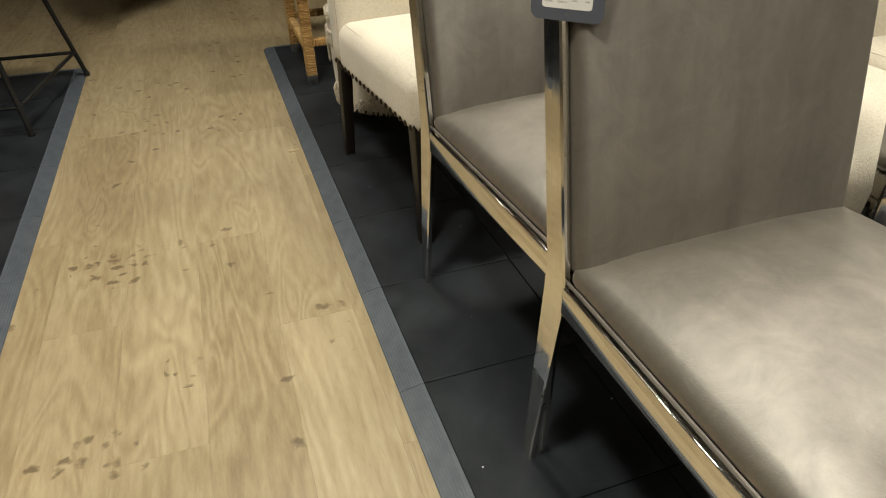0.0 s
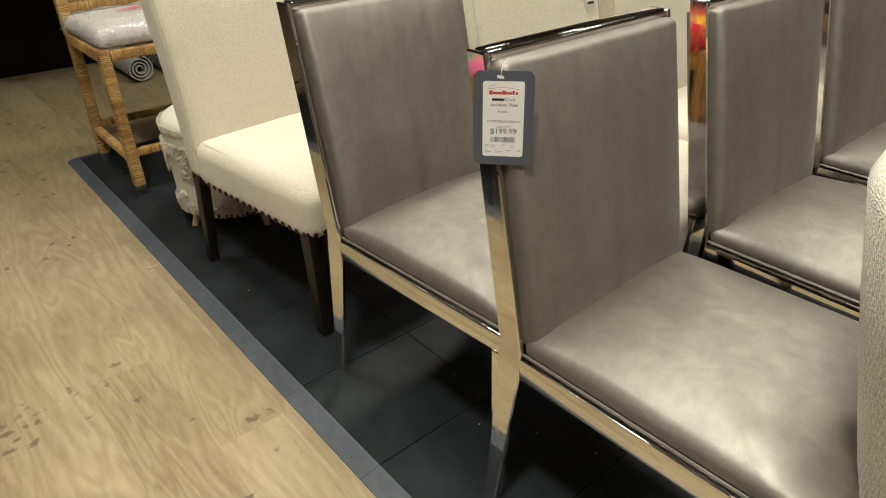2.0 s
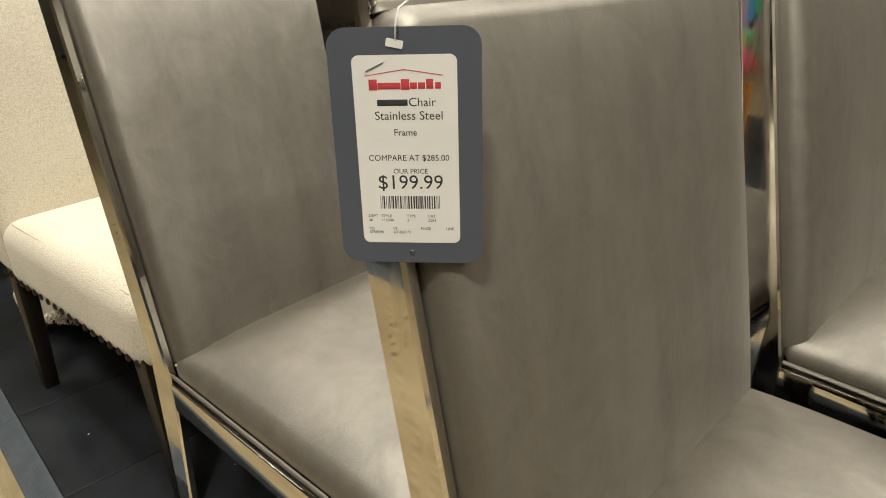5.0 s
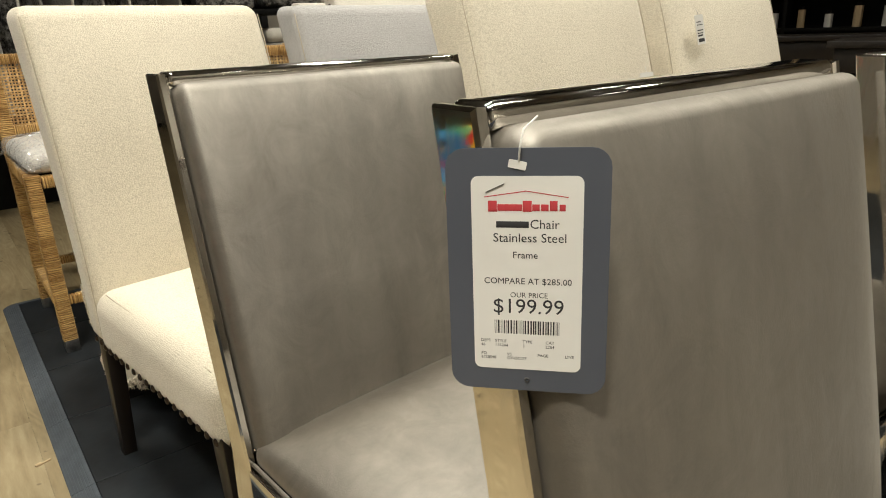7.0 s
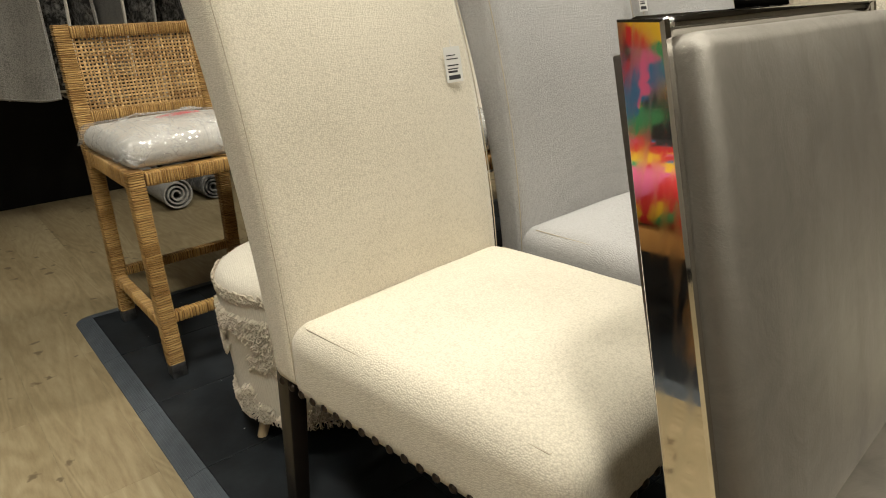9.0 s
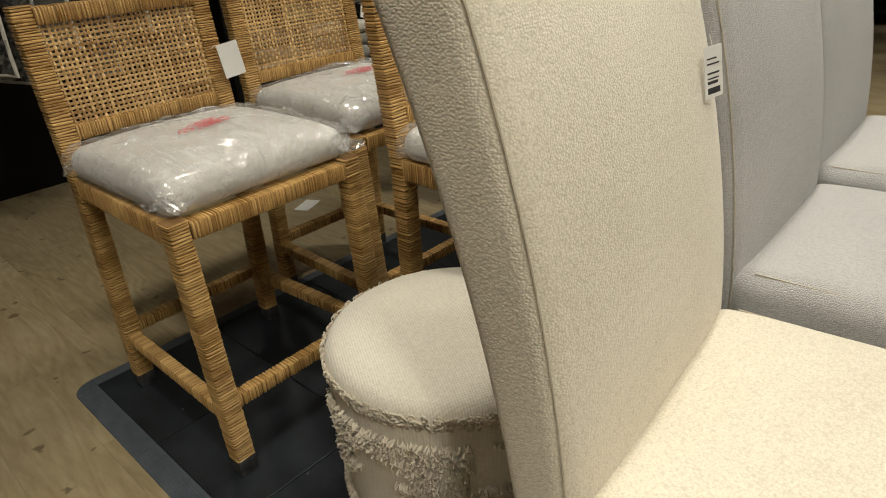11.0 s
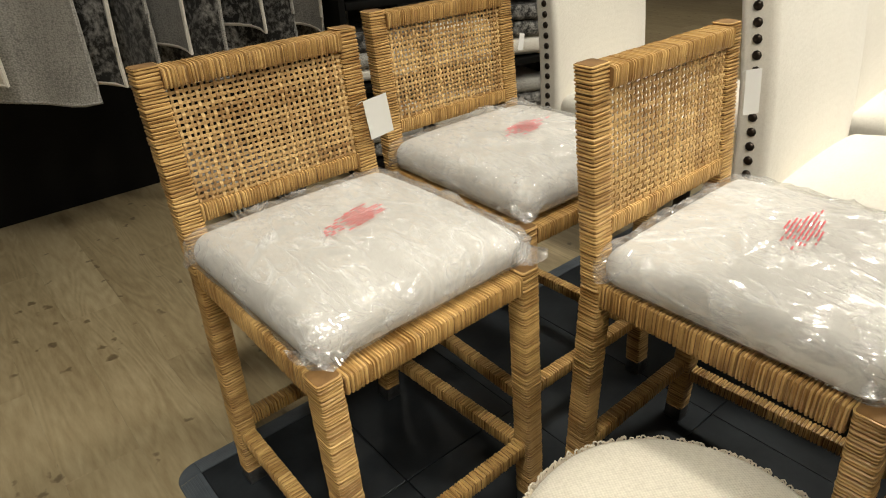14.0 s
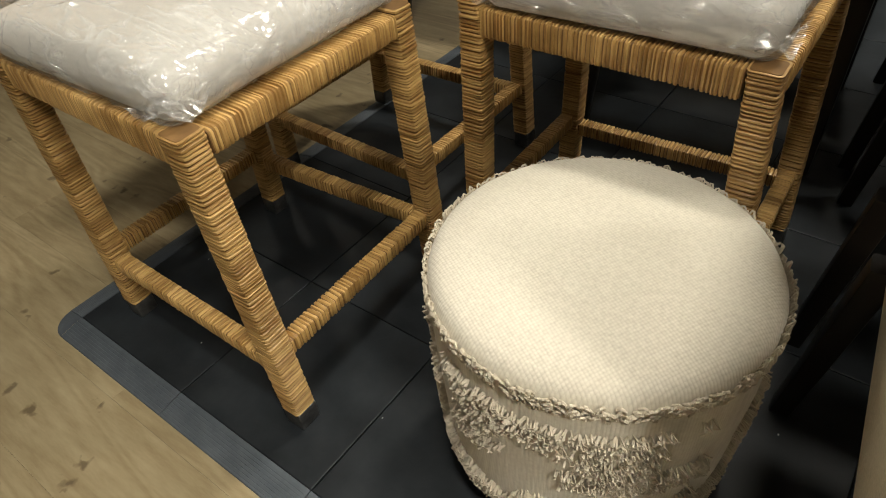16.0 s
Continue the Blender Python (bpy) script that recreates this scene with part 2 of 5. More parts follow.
def film_material():
    """Thin clear plastic film: sharp creases run in several directions over broad folds."""
    m, nodes, links, b = material("plastic_film", 0.1)
    out = nodes["Material Output"]
    tc = nodes.new("ShaderNodeTexCoord")
    normal, white = None, None
    for turn, stretch, scale, depth, power in ((0.5, 0.3, 7.0, 0.014, 2.0), (-0.9, 0.25, 15.0, 0.008, 3.0), (1.3, 0.3, 30.0, 0.003, 2.0)):
        fold = nodes.new("ShaderNodeMapping")
        fold.inputs["Scale"].default_value, fold.inputs["Rotation"].default_value = (1.0, stretch, 1.0), (0.0, 0.0, turn)
        links.new(tc.outputs["Object"], fold.inputs["Vector"])
        n1 = node(nodes, "ShaderNodeTexNoise", Scale=scale, Detail=2.0, Distortion=1.1)
        links.new(fold.outputs["Vector"], n1.inputs["Vector"])
        ridge = node(nodes, "ShaderNodeMath")
        ridge.operation = "SUBTRACT"
        ridge.inputs[1].default_value = 0.5
        links.new(n1.outputs["Fac"], ridge.inputs[0])
        size = node(nodes, "ShaderNodeMath")
        size.operation = "ABSOLUTE"
        links.new(ridge.outputs[0], size.inputs[0])
        sharp = nodes.new("ShaderNodeMapRange")
        sharp.inputs["From Min"].default_value, sharp.inputs["From Max"].default_value = 0.0, 0.12
        sharp.inputs["To Min"].default_value, sharp.inputs["To Max"].default_value = 1.0, 0.0
        links.new(size.outputs[0], sharp.inputs["Value"])
        crest = node(nodes, "ShaderNodeMath")
        crest.operation = "POWER"
        crest.inputs[1].default_value = power * 2
        links.new(sharp.outputs[0], crest.inputs[0])
        where = node(nodes, "ShaderNodeTexNoise", Scale=scale * 0.8, Detail=1.0)
        links.new(tc.outputs["Object"], where.inputs["Vector"])
        slack = nodes.new("ShaderNodeMapRange")
        slack.inputs["From Min"].default_value, slack.inputs["From Max"].default_value = 0.42, 0.58
        links.new(where.outputs["Fac"], slack.inputs["Value"])
        gathered = node(nodes, "ShaderNodeMath")
        gathered.operation = "MULTIPLY"
        links.new(crest.outputs[0], gathered.inputs[0])
        links.new(slack.outputs[0], gathered.inputs[1])
        nb = node(nodes, "ShaderNodeBump", Strength=1.0, Distance=depth)
        links.new(gathered.outputs[0], nb.inputs["Height"])
        if normal:
            links.new(normal, nb.inputs["Normal"])
        normal = nb.outputs["Normal"]
        if white:
            more = node(nodes, "ShaderNodeMath")
            more.operation = "MAXIMUM"
            links.new(white, more.inputs[0])
            links.new(gathered.outputs[0], more.inputs[1])
            white = more.outputs[0]
        else:
            white = gathered.outputs[0]
    clear = nodes.new("ShaderNodeBsdfTransparent")
    clear.inputs["Color"].default_value = (0.985, 0.985, 0.98, 1)
    gloss = nodes.new("ShaderNodeBsdfGlossy")
    gloss.inputs["Roughness"].default_value = 0.13
    links.new(normal, gloss.inputs["Normal"])
    lw = nodes.new("ShaderNodeFresnel")
    lw.inputs["IOR"].default_value = 1.5
    links.new(normal, lw.inputs["Normal"])
    lift = node(nodes, "ShaderNodeMath")
    lift.operation = "MULTIPLY_ADD"
    lift.inputs[1].default_value, lift.inputs[2].default_value = 0.2, 0.15
    links.new(lw.outputs[0], lift.inputs[0])
    milky = nodes.new("ShaderNodeBsdfDiffuse")
    milky.inputs["Color"].default_value = (0.86, 0.85, 0.84, 1)
    haze = nodes.new("ShaderNodeMixShader")
    # crease crests are whitened, painting in lamp glints besides the film's slight haze
    haze_glint = node(nodes, "ShaderNodeMath")
    haze_glint.operation = "MULTIPLY_ADD"
    haze_glint.inputs[1].default_value, haze_glint.inputs[2].default_value = 0.32, 0.05
    links.new(white, haze_glint.inputs[0])
    links.new(haze_glint.outputs[0], haze.inputs[0])
    links.new(clear.outputs[0], haze.inputs[1])
    links.new(milky.outputs[0], haze.inputs[2])
    mix = nodes.new("ShaderNodeMixShader")
    links.new(lift.outputs[0], mix.inputs[0])
    links.new(haze.outputs[0], mix.inputs[1])
    links.new(gloss.outputs[0], mix.inputs[2])
    links.new(mix.outputs[0], out.inputs["Surface"])
    nodes.remove(b)
    return m


M_FLOOR = floor_material()
M_TILE = spot_material("black_rubber_tile", (0.008, 0.0096, 0.0115), (0.023, 0.0268, 0.031), 7, 0.42, grain=0.12, grain_scale=60)
M_TILE.node_tree.nodes["Principled BSDF"].inputs["Specular IOR Level"].default_value = 0.22
M_STRIP = spot_material("grey_rubber_edge", (0.05, 0.06, 0.073), (0.085, 0.098, 0.114), 18, 0.5, grain=0.2, grain_scale=150)
M_STEEL, _n, _l, _b = material("polished_steel", 0.05, 1.0)
_b.inputs["Base Color"].default_value = (0.72, 0.70, 0.66, 1)
_sm = node(_n, "ShaderNodeTexNoise", Scale=14.0, Detail=5.0)
_l.new(ramp(_n, _l, _sm.outputs["Fac"], [(0.4, (0.03, 0.03, 0.03)), (0.75, (0.16, 0.16, 0.16))]), _b.inputs["Roughness"])
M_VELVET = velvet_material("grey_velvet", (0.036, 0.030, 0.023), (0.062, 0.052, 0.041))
M_CREAM = weave_material("cream_cloth", (0.52, 0.468, 0.368), (0.68, 0.622, 0.505), 0.0034, strength=0.36, irregular=0.8, squash=1.2)
M_GREYCLOTH = weave_material("pale_grey_cloth", (0.33, 0.32, 0.31), (0.46, 0.45, 0.44), 0.0028)
M_WHITE = weave_material("off_white_cloth", (0.68, 0.64, 0.56), (0.80, 0.76, 0.68), 0.0024, strength=0.3)
M_BOUCLE = weave_material("boucle_cloth", (0.36, 0.325, 0.27), (0.72, 0.665, 0.56), 0.0056, strength=0.7, irregular=0.6)
M_SEAM = spot_material("seam_thread", (0.40, 0.35, 0.26), (0.52, 0.46, 0.36), 60, 0.9)
M_DARKWOOD = spot_material("espresso_wood", (0.005, 0.0035, 0.0026), (0.014, 0.009, 0.006), 9, 0.4, grain=0.15, grain_scale=90, stretch=(1, 1, 0.1))
M_NAIL = spot_material("bronze_nailhead", (0.02, 0.015, 0.012), (0.06, 0.045, 0.035), 80, 0.32, 0.8)
M_RATTAN = spot_material("rattan_wrap", (0.23, 0.115, 0.028), (0.60, 0.385, 0.145), 14, 0.42, grain=0.35, grain_scale=260, island=True)
M_CANE = spot_material("cane_weave", (0.29, 0.16, 0.055), (0.68, 0.46, 0.20), 8, 0.45, grain=0.3, grain_scale=260, island="piece")
M_CORE = spot_material("rattan_core", (0.12, 0.06, 0.018), (0.26, 0.14, 0.045), 20, 0.7)
M_CUSHION = weave_material("cushion_cloth", (0.44, 0.42, 0.39), (0.52, 0.498, 0.465), 0.002, strength=0.15)
M_FILM = film_material()
M_RED = spot_material("red_print", (0.55, 0.045, 0.06), (0.62, 0.12, 0.13), 60, 0.6)
M_PALEWOOD = spot_material("pale_beech", (0.42, 0.31, 0.18), (0.55, 0.42, 0.26), 12, 0.5, stretch=(1, 1, 0.1))
M_CANVAS = weave_material("cream_canvas", (0.56, 0.51, 0.42), (0.72, 0.67, 0.565), 0.0046, strength=0.5, irregular=0.15, squash=0.03)
M_FRINGE = spot_material("cotton_fringe", (0.50, 0.44, 0.34), (0.68, 0.61, 0.50), 30, 0.95, grain=0.4)
M_CARD = spot_material("blue_grey_card", (0.062, 0.070, 0.092), (0.078, 0.086, 0.108), 5, 0.55)
M_PAPER = spot_material("white_paper", (0.66, 0.65, 0.62), (0.72, 0.71, 0.68), 10, 0.6)
M_INK = spot_material("black_ink", (0.02, 0.02, 0.022), (0.035, 0.035, 0.04), 50, 0.7)
M_REDINK = spot_material("red_ink", (0.42, 0.03, 0.04), (0.50, 0.05, 0.06), 50, 0.7)
M_BLACKMETAL = spot_material("black_metal", (0.008, 0.008, 0.008), (0.02, 0.02, 0.02), 20, 0.42, 0.3)
M_ORANGEWOOD = spot_material("orange_wood", (0.30, 0.13, 0.03), (0.46, 0.23, 0.07), 8, 0.4, grain=0.2, stretch=(1, 1, 0.15))
M_PLANKWOOD = spot_material("reclaimed_pine", (0.09, 0.043, 0.014), (0.29, 0.165, 0.065), 7, 0.55, grain=0.3, grain_scale=80, stretch=(0.12, 1, 1), island=True)
M_ZINC = spot_material("zinc_foot", (0.10, 0.10, 0.10), (0.25, 0.25, 0.25), 40, 0.45, 0.9)
M_WALL = spot_material("store_wall_paint", (0.52, 0.49, 0.43), (0.62, 0.585, 0.52), 2, 0.8)
M_CEIL = spot_material("ceiling_board", (0.10, 0.096, 0.09), (0.14, 0.134, 0.126), 3, 0.9)
M_DARKRUG = rug_material("dark_rug", (0.012, 0.0115, 0.011), (0.42, 0.405, 0.38))
M_GREYRUG = weave_material("grey_rug", (0.20, 0.193, 0.18), (0.44, 0.425, 0.39), 0.008, strength=0.6)
M_BLACK = spot_material("black_laminate", (0.004, 0.004, 0.004), (0.008, 0.0076, 0.007), 5, 0.6)
M_BLACK.node_tree.nodes["Principled BSDF"].inputs["Specular IOR Level"].default_value = 0.12
M_LAMP, _n, _l, _b = material("lamp_diffuser", 0.5)
_b.inputs["Base Color"].default_value = (0.9, 0.88, 0.82, 1)
_b.inputs["Emission Color"].default_value, _b.inputs["Emission Strength"].default_value = (1.0, 0.955, 0.83, 1), 8.0


M_RIBRUG, _n, _l, _b = material("ribbed_rug", 0.95)
_w = node(_n, "ShaderNodeTexWave", Scale=14.0, Distortion=1.2, Detail=2.0)
_w.bands_direction = "Z"
_t = _n.new("ShaderNodeTexCoord")
_l.new(_t.outputs["Object"], _w.inputs["Vector"])
_l.new(ramp(_n, _l, _w.outputs["Fac"], [(0.2, (0.22, 0.2, 0.16)), (0.7, (0.52, 0.48, 0.39))]), _b.inputs["Base Color"])
bump(_n, _l, _b, _w.outputs["Fac"], 0.7, 0.006)


def art_material():
    """Bright patches of printed cloth."""
    m, nodes, links, b = material("bright_patch_cloth", 0.8)
    tc = nodes.new("ShaderNodeTexCoord")
    v = node(nodes, "ShaderNodeTexVoronoi", Scale=9.0)
    n1 = node(nodes, "ShaderNodeTexNoise", Scale=6.0, Detail=2.0)
    links.new(tc.outputs["Object"], n1.inputs["Vector"])
    warp = nodes.new("ShaderNodeVectorMath")
    warp.operation = "MULTIPLY_ADD"
    warp.inputs[1].default_value = (0.3, 0.3, 0.3)
    links.new(n1.outputs["Color"], warp.inputs[0])
    links.new(tc.outputs["Object"], warp.inputs[2])
    links.new(warp.outputs[0], v.inputs["Vector"])
    sep = nodes.new("ShaderNodeSeparateColor")
    links.new(v.outputs["Color"], sep.inputs[0])
    c = ramp(nodes, links, sep.outputs[0], [(0.0, (0.55, 0.02, 0.02)), (0.2, (0.75, 0.45, 0.02)), (0.38, (0.03, 0.15, 0.30)), (0.55, (0.05, 0.28, 0.10)), (0.72, (0.65, 0.12, 0.25)), (0.9, (0.02, 0.02, 0.02))])
    c.node.color_ramp.interpolation = "CONSTANT"
    links.new(c, b.inputs["Base Color"])
    return m


M_ART = art_material()


# ---- shape helpers ----
def part(name, data, mat, parent=None, label="", at=None, smooth=True):
    """Links (verts, faces) or a mesh as one object, under a parent where one is given."""
    if isinstance(data, bpy.types.Mesh):
        me = data
    else:
        me = bpy.data.meshes.new(name)
        me.from_pydata([tuple(map(float, v)) for v in data[0]], [], [tuple(f) for f in data[1]])
        me.update()
        me.materials.append(mat)
        if smooth:
            me.shade_smooth()
            me.set_sharp_from_angle(angle=radians(38))
    ob = new(name, me)
    if parent:
        ob.parent = parent
    if at is not None:
        ob.matrix_local = at
    if label:
        tagged(ob, label)
    return ob


def thing(name, label, category, group="", at=None, kind=""):
    ob = new(name)
    ob.empty_display_size = 0.1
    if at is not None:
        ob.matrix_world = at
    return tagged(ob, label, category, group, kind)


def join(*pieces):
    verts, faces = [], []
    for v, f in pieces:
        k = len(verts)
        verts.extend(v)
        faces.extend([tuple(i + k for i in q) for q in f])
    return verts, faces


def moved(piece, m):
    return [tuple(m @ Vector(v)) for v in piece[0]], piece[1]


def axis_steps(h, r, corner, inner):
    a = [math.tan(radians(45) * k / corner) for k in range(corner + 1)]
    core = np.linspace(-(h - r), h - r, inner + 2)
    return [-(h - r) - r * t for t in reversed(a[1:])] + list(core) + [h - r + r * t for t in a[1:]]


def soft_box(sx, sy, sz, r, corner=3, inner=(6, 6, 2), shape=None):
    """A box with rounded edges, centred on the origin; shape(x, y, z) bends its points."""
    hx, hy, hz = sx / 2, sy / 2, sz / 2
    r = min(r, hx * 0.98, hy * 0.98, hz * 0.98)
    steps = [axis_steps(h, r, corner, n) for h, n in zip((hx, hy, hz), inner)]
    index, verts, faces = {}, [], []

    def vid(i, j, k):
        key = (i, j, k)
        if key not in index:
            p = np.array([steps[0][i], steps[1][j], steps[2][k]])
            core = np.clip(p, [-(hx - r), -(hy - r), -(hz - r)], [hx - r, hy - r, hz - r])
            d = p - core
            n = np.linalg.norm(d)
            q = core + (d / n * r if n > 1e-9 else 0)
            if shape:
                q = shape(*q)
            index[key] = len(verts)
            verts.append(tuple(q))
        return index[key]

    nx, ny, nz = (len(s) for s in steps)
    for i in range(nx - 1):
        for j in range(ny - 1):
            faces.append((vid(i, j, 0), vid(i, j + 1, 0), vid(i + 1, j + 1, 0), vid(i + 1, j, 0)))
            faces.append((vid(i, j, nz - 1), vid(i + 1, j, nz - 1), vid(i + 1, j + 1, nz - 1), vid(i, j + 1, nz - 1)))
    for i in range(nx - 1):
        for k in range(nz - 1):
            faces.append((vid(i, 0, k), vid(i + 1, 0, k), vid(i + 1, 0, k + 1), vid(i, 0, k + 1)))
            faces.append((vid(i, ny - 1, k), vid(i, ny - 1, k + 1), vid(i + 1, ny - 1, k + 1), vid(i + 1, ny - 1, k)))
    for j in range(ny - 1):
        for k in range(nz - 1):
            faces.append((vid(0, j, k), vid(0, j, k + 1), vid(0, j + 1, k + 1), vid(0, j + 1, k)))
            faces.append((vid(nx - 1, j, k), vid(nx - 1, j + 1, k), vid(nx - 1, j + 1, k + 1), vid(nx - 1, j, k + 1)))
    return verts, faces


def bar(x0, x1, y0, y1, z0, z1, r=0.002):
    """A box between two corners, with eased edges."""
    v, f = soft_box(abs(x1 - x0), abs(y1 - y0), abs(z1 - z0), r, 1, (0, 0, 0))
    cx, cy, cz = (x0 + x1) / 2, (y0 + y1) / 2, (z0 + z1) / 2
    return [(a + cx, b + cy, c + cz) for a, b, c in v], f


def prism(outline, x0, x1, ease=0.003):
    """An outline in (y, z), given counter-clockwise from +x, as a plate from x0 to x1 with eased edges."""
    n = len(outline)
    c = np.mean(outline, 0)
    rings = []
    for x, inset in ((x0, ease), (x0 + ease, 0), (x1 - ease, 0), (x1, ease)):
        ring = []
        for i in range(n):
            p, a, b = (np.array(outline[k % n]) for k in (i, i - 1, i + 1))
            u, w = (p - a) / np.linalg.norm(p - a), (b - p) / np.linalg.norm(b - p)
            nrm = np.array([-(u[1] + w[1]), u[0] + w[0]])
            nrm = nrm / (np.linalg.norm(nrm) + 1e-9)
            q = p + nrm * inset
            ring.append((x, q[0], q[1]))
        rings.append(ring)
    verts = [v for ring in rings for v in ring]
    faces = [tuple(range(n - 1, -1, -1)), tuple(3 * n + i for i in range(n))]
    for k in range(3):
        for i in range(n):
            j = (i + 1) % n
            faces.append((k * n + i, k * n + j, (k + 1) * n + j, (k + 1) * n + i))
    return verts, faces


def tapered(p0, p1, w0, w1, d0=None, d1=None, r=0.25, n=8):
    """A post between two points with a rounded-square section."""
    p0, p1 = Vector(p0), Vector(p1)
    d0, d1 = d0 or w0, d1 or w1
    turn = (p1 - p0).to_track_quat("Z", "Y").to_matrix() if abs((p1 - p0).normalized().z) < 0.8 else Matrix.Identity(3)
    unit = square_ring(r, 2)
    rings = []
    for p, w, d in ((p0, w0, d0), (p1, w1, d1)):
        rings.append([tuple(p + turn @ Vector((a * w / 2, b * d / 2, 0))) for a, b in unit])
    m = len(unit)
    faces = [tuple(range(m - 1, -1, -1)), tuple(m + i for i in range(m))]
    faces += [(i, (i + 1) % m, m + (i + 1) % m, m + i) for i in range(m)]
    return rings[0] + rings[1], faces


def square_ring(r, k):
    """A unit square's outline with rounded corners, counter-clockwise."""
    pts = []
    for q, (cx, cy) in enumerate(((1, 1), (-1, 1), (-1, -1), (1, -1))):
        for i in range(k + 1):
            a = radians(90 * q + 90 * i / k)
            pts.append((cx * (1 - r) + r * math.cos(a), cy * (1 - r) + r * math.sin(a)))
    return pts


def tube(points, radius, n=8, closed=False):
    """A round rod through points."""
    pts = [Vector(p) for p in points]
    verts, faces = [], []
    m = len(pts)
    for i, p in enumerate(pts):
        a = pts[(i - 1) % m] if (i > 0 or closed) else p
        b = pts[(i + 1) % m] if (i < m - 1 or closed) else p
        q = (b - a).to_track_quat("Z", "Y").to_matrix()
        for k in range(n):
            t = 2 * math.pi * k / n
            verts.append(tuple(p + q @ Vector((radius * math.cos(t), radius * math.sin(t), 0))))
    for i in range(m if closed else m - 1):
        for k in range(n):
            faces.append((i * n + k, i * n + (k + 1) % n, (i + 1) % m * n + (k + 1) % n, (i + 1) % m * n + k))
    if not closed:
        faces += [tuple(range(n - 1, -1, -1)), tuple((m - 1) * n + k for k in range(n))]
    return verts, faces


def wrapped(p0, p1, w, d, pitch=0.0064, seed=0):
    """A post wound with flat rattan: every turn is a band of its own, round a dark core."""
    rng = random.Random(seed)
    p0, p1 = Vector(p0), Vector(p1)
    axis = p1 - p0
    length = axis.length
    turn = axis.to_track_quat("Z", "Y").to_matrix() if abs(axis.normalized().z) < 0.8 else Matrix.Identity(3)
    unit = square_ring(0.3, 2)
    m = len(unit)
    pieces = []
    z = 0.0
    while z < length - 0.001:
        step = pitch * rng.uniform(0.75, 1.3)
        z1 = min(z + step, length)
        tilt = rng.uniform(-0.0012, 0.0012)
        out = rng.uniform(-0.0005, 0.0006)
        rings = []
        for s, o in ((0.05, -0.003), (0.3, 0.0), (0.7, 0.0), (0.95, -0.003)):
            c = p0 + axis * ((z + (z1 - z) * s) / length)
            rings += [tuple(c + turn @ Vector((a * (w / 2 + o + out), b * (d / 2 + o + out), 0)) + axis.normalized() * tilt * a) for a, b in unit]
        faces = [(r * m + i, r * m + (i + 1) % m, (r + 1) * m + (i + 1) % m, (r + 1) * m + i) for r in range(3) for i in range(m)]
        pieces.append((rings, faces))
        z = z1
    return tapered(p0, p1, w - 0.005, w - 0.005, d - 0.005, d - 0.005), join(*pieces)


def wound(name, posts, parent, label=""):
    """A post with its winding: the core is the part, the many turns of rattan lie on it."""
    core, turns = posts
    ob = part(name, core, M_CORE, parent, label)
    tagged(part("winding", turns, M_RATTAN, ob, "wound flat rattan"), kind="stuff")
    return ob


def dome(r, h, n=8, rings=3):
    """A nailhead, its flat side at z = 0."""
    verts, faces = [], []
    for k in range(rings):
        a = radians(90) * k / rings
        for i in range(n):
            t = 2 * math.pi * i / n
            verts.append((r * math.cos(a) * math.cos(t), r * math.cos(a) * math.sin(t), h * math.sin(a)))
    verts.append((0, 0, h))
    for k in range(rings - 1):
        for i in range(n):
            faces.append((k * n + i, k * n + (i + 1) % n, (k + 1) * n + (i + 1) % n, (k + 1) * n + i))
    faces += [((rings - 1) * n + i, (rings - 1) * n + (i + 1) % n, rings * n) for i in range(n)]
    return verts, faces


def plate(w, h, t, r, n=5):
    """An upright card in the xz plane, centred, its front towards -y."""
    ring = []
    for q, (cx, cz) in enumerate(((1, 1), (-1, 1), (-1, -1), (1, -1))):
        for i in range(n + 1):
            a = radians(90 * q + 90 * i / n)
            ring.append((cx * (w / 2 - r) + r * math.cos(a), cz * (h / 2 - r) + r * math.sin(a)))
    m = len(ring)
    verts = [(x, -t / 2, z) for x, z in ring] + [(x, t / 2, z) for x, z in ring]
    faces = [tuple(range(m)), tuple(range(2 * m - 1, m - 1, -1))] + [(i, m + i, m + (i + 1) % m, (i + 1) % m) for i in range(m)]
    return verts, faces


def lettering(text, size, mat, parent, x, y, z, align="CENTER"):
    """Printed words as a thin mesh on a card that faces -y."""
    cu = bpy.data.curves.new("print", "FONT")
    cu.body, cu.size, cu.align_x, cu.align_y, cu.extrude, cu.resolution_u = text, size, align, "CENTER", 0.00008, 3
    tmp = new("print_source", cu)
    me = bpy.data.meshes.new_from_object(tmp.evaluated_get(bpy.context.evaluated_depsgraph_get()))
    bpy.data.objects.remove(tmp)
    me.materials.clear()
    me.materials.append(mat)
    return part("print", me, mat, parent, "", pose(x, y, z, 90))


# ---- the building ----
X0, X1, Y0, Y1, H = -5.0, 8.5, -5.5, 7.5, 3.6
ground = part("floor", bar(X0, X1, Y0, Y1, -0.12, -0.004), M_BLACK)
tagged(ground, "light oak vinyl plank floor with scuffs and stains", "floor", kind="structure")
for nm, box in (("wall_north", (X0 - 0.15, X1 + 0.15, Y1, Y1 + 0.15)), ("wall_south", (X0 - 0.15, X1 + 0.15, Y0 - 0.15, Y0)),
                ("wall_west", (X0 - 0.15, X0, Y0, Y1)), ("wall_east", (X1, X1 + 0.15, Y0, Y1))):
    tagged(part(nm, bar(*box, -0.12, H), M_WALL), "plain painted store wall", "wall", kind="structure")
tagged(part("ceiling", bar(X0, X1, Y0, Y1, H + 0.004, H + 0.1), M_CEIL), "plain dark grey store ceiling", "ceiling", kind="structure")
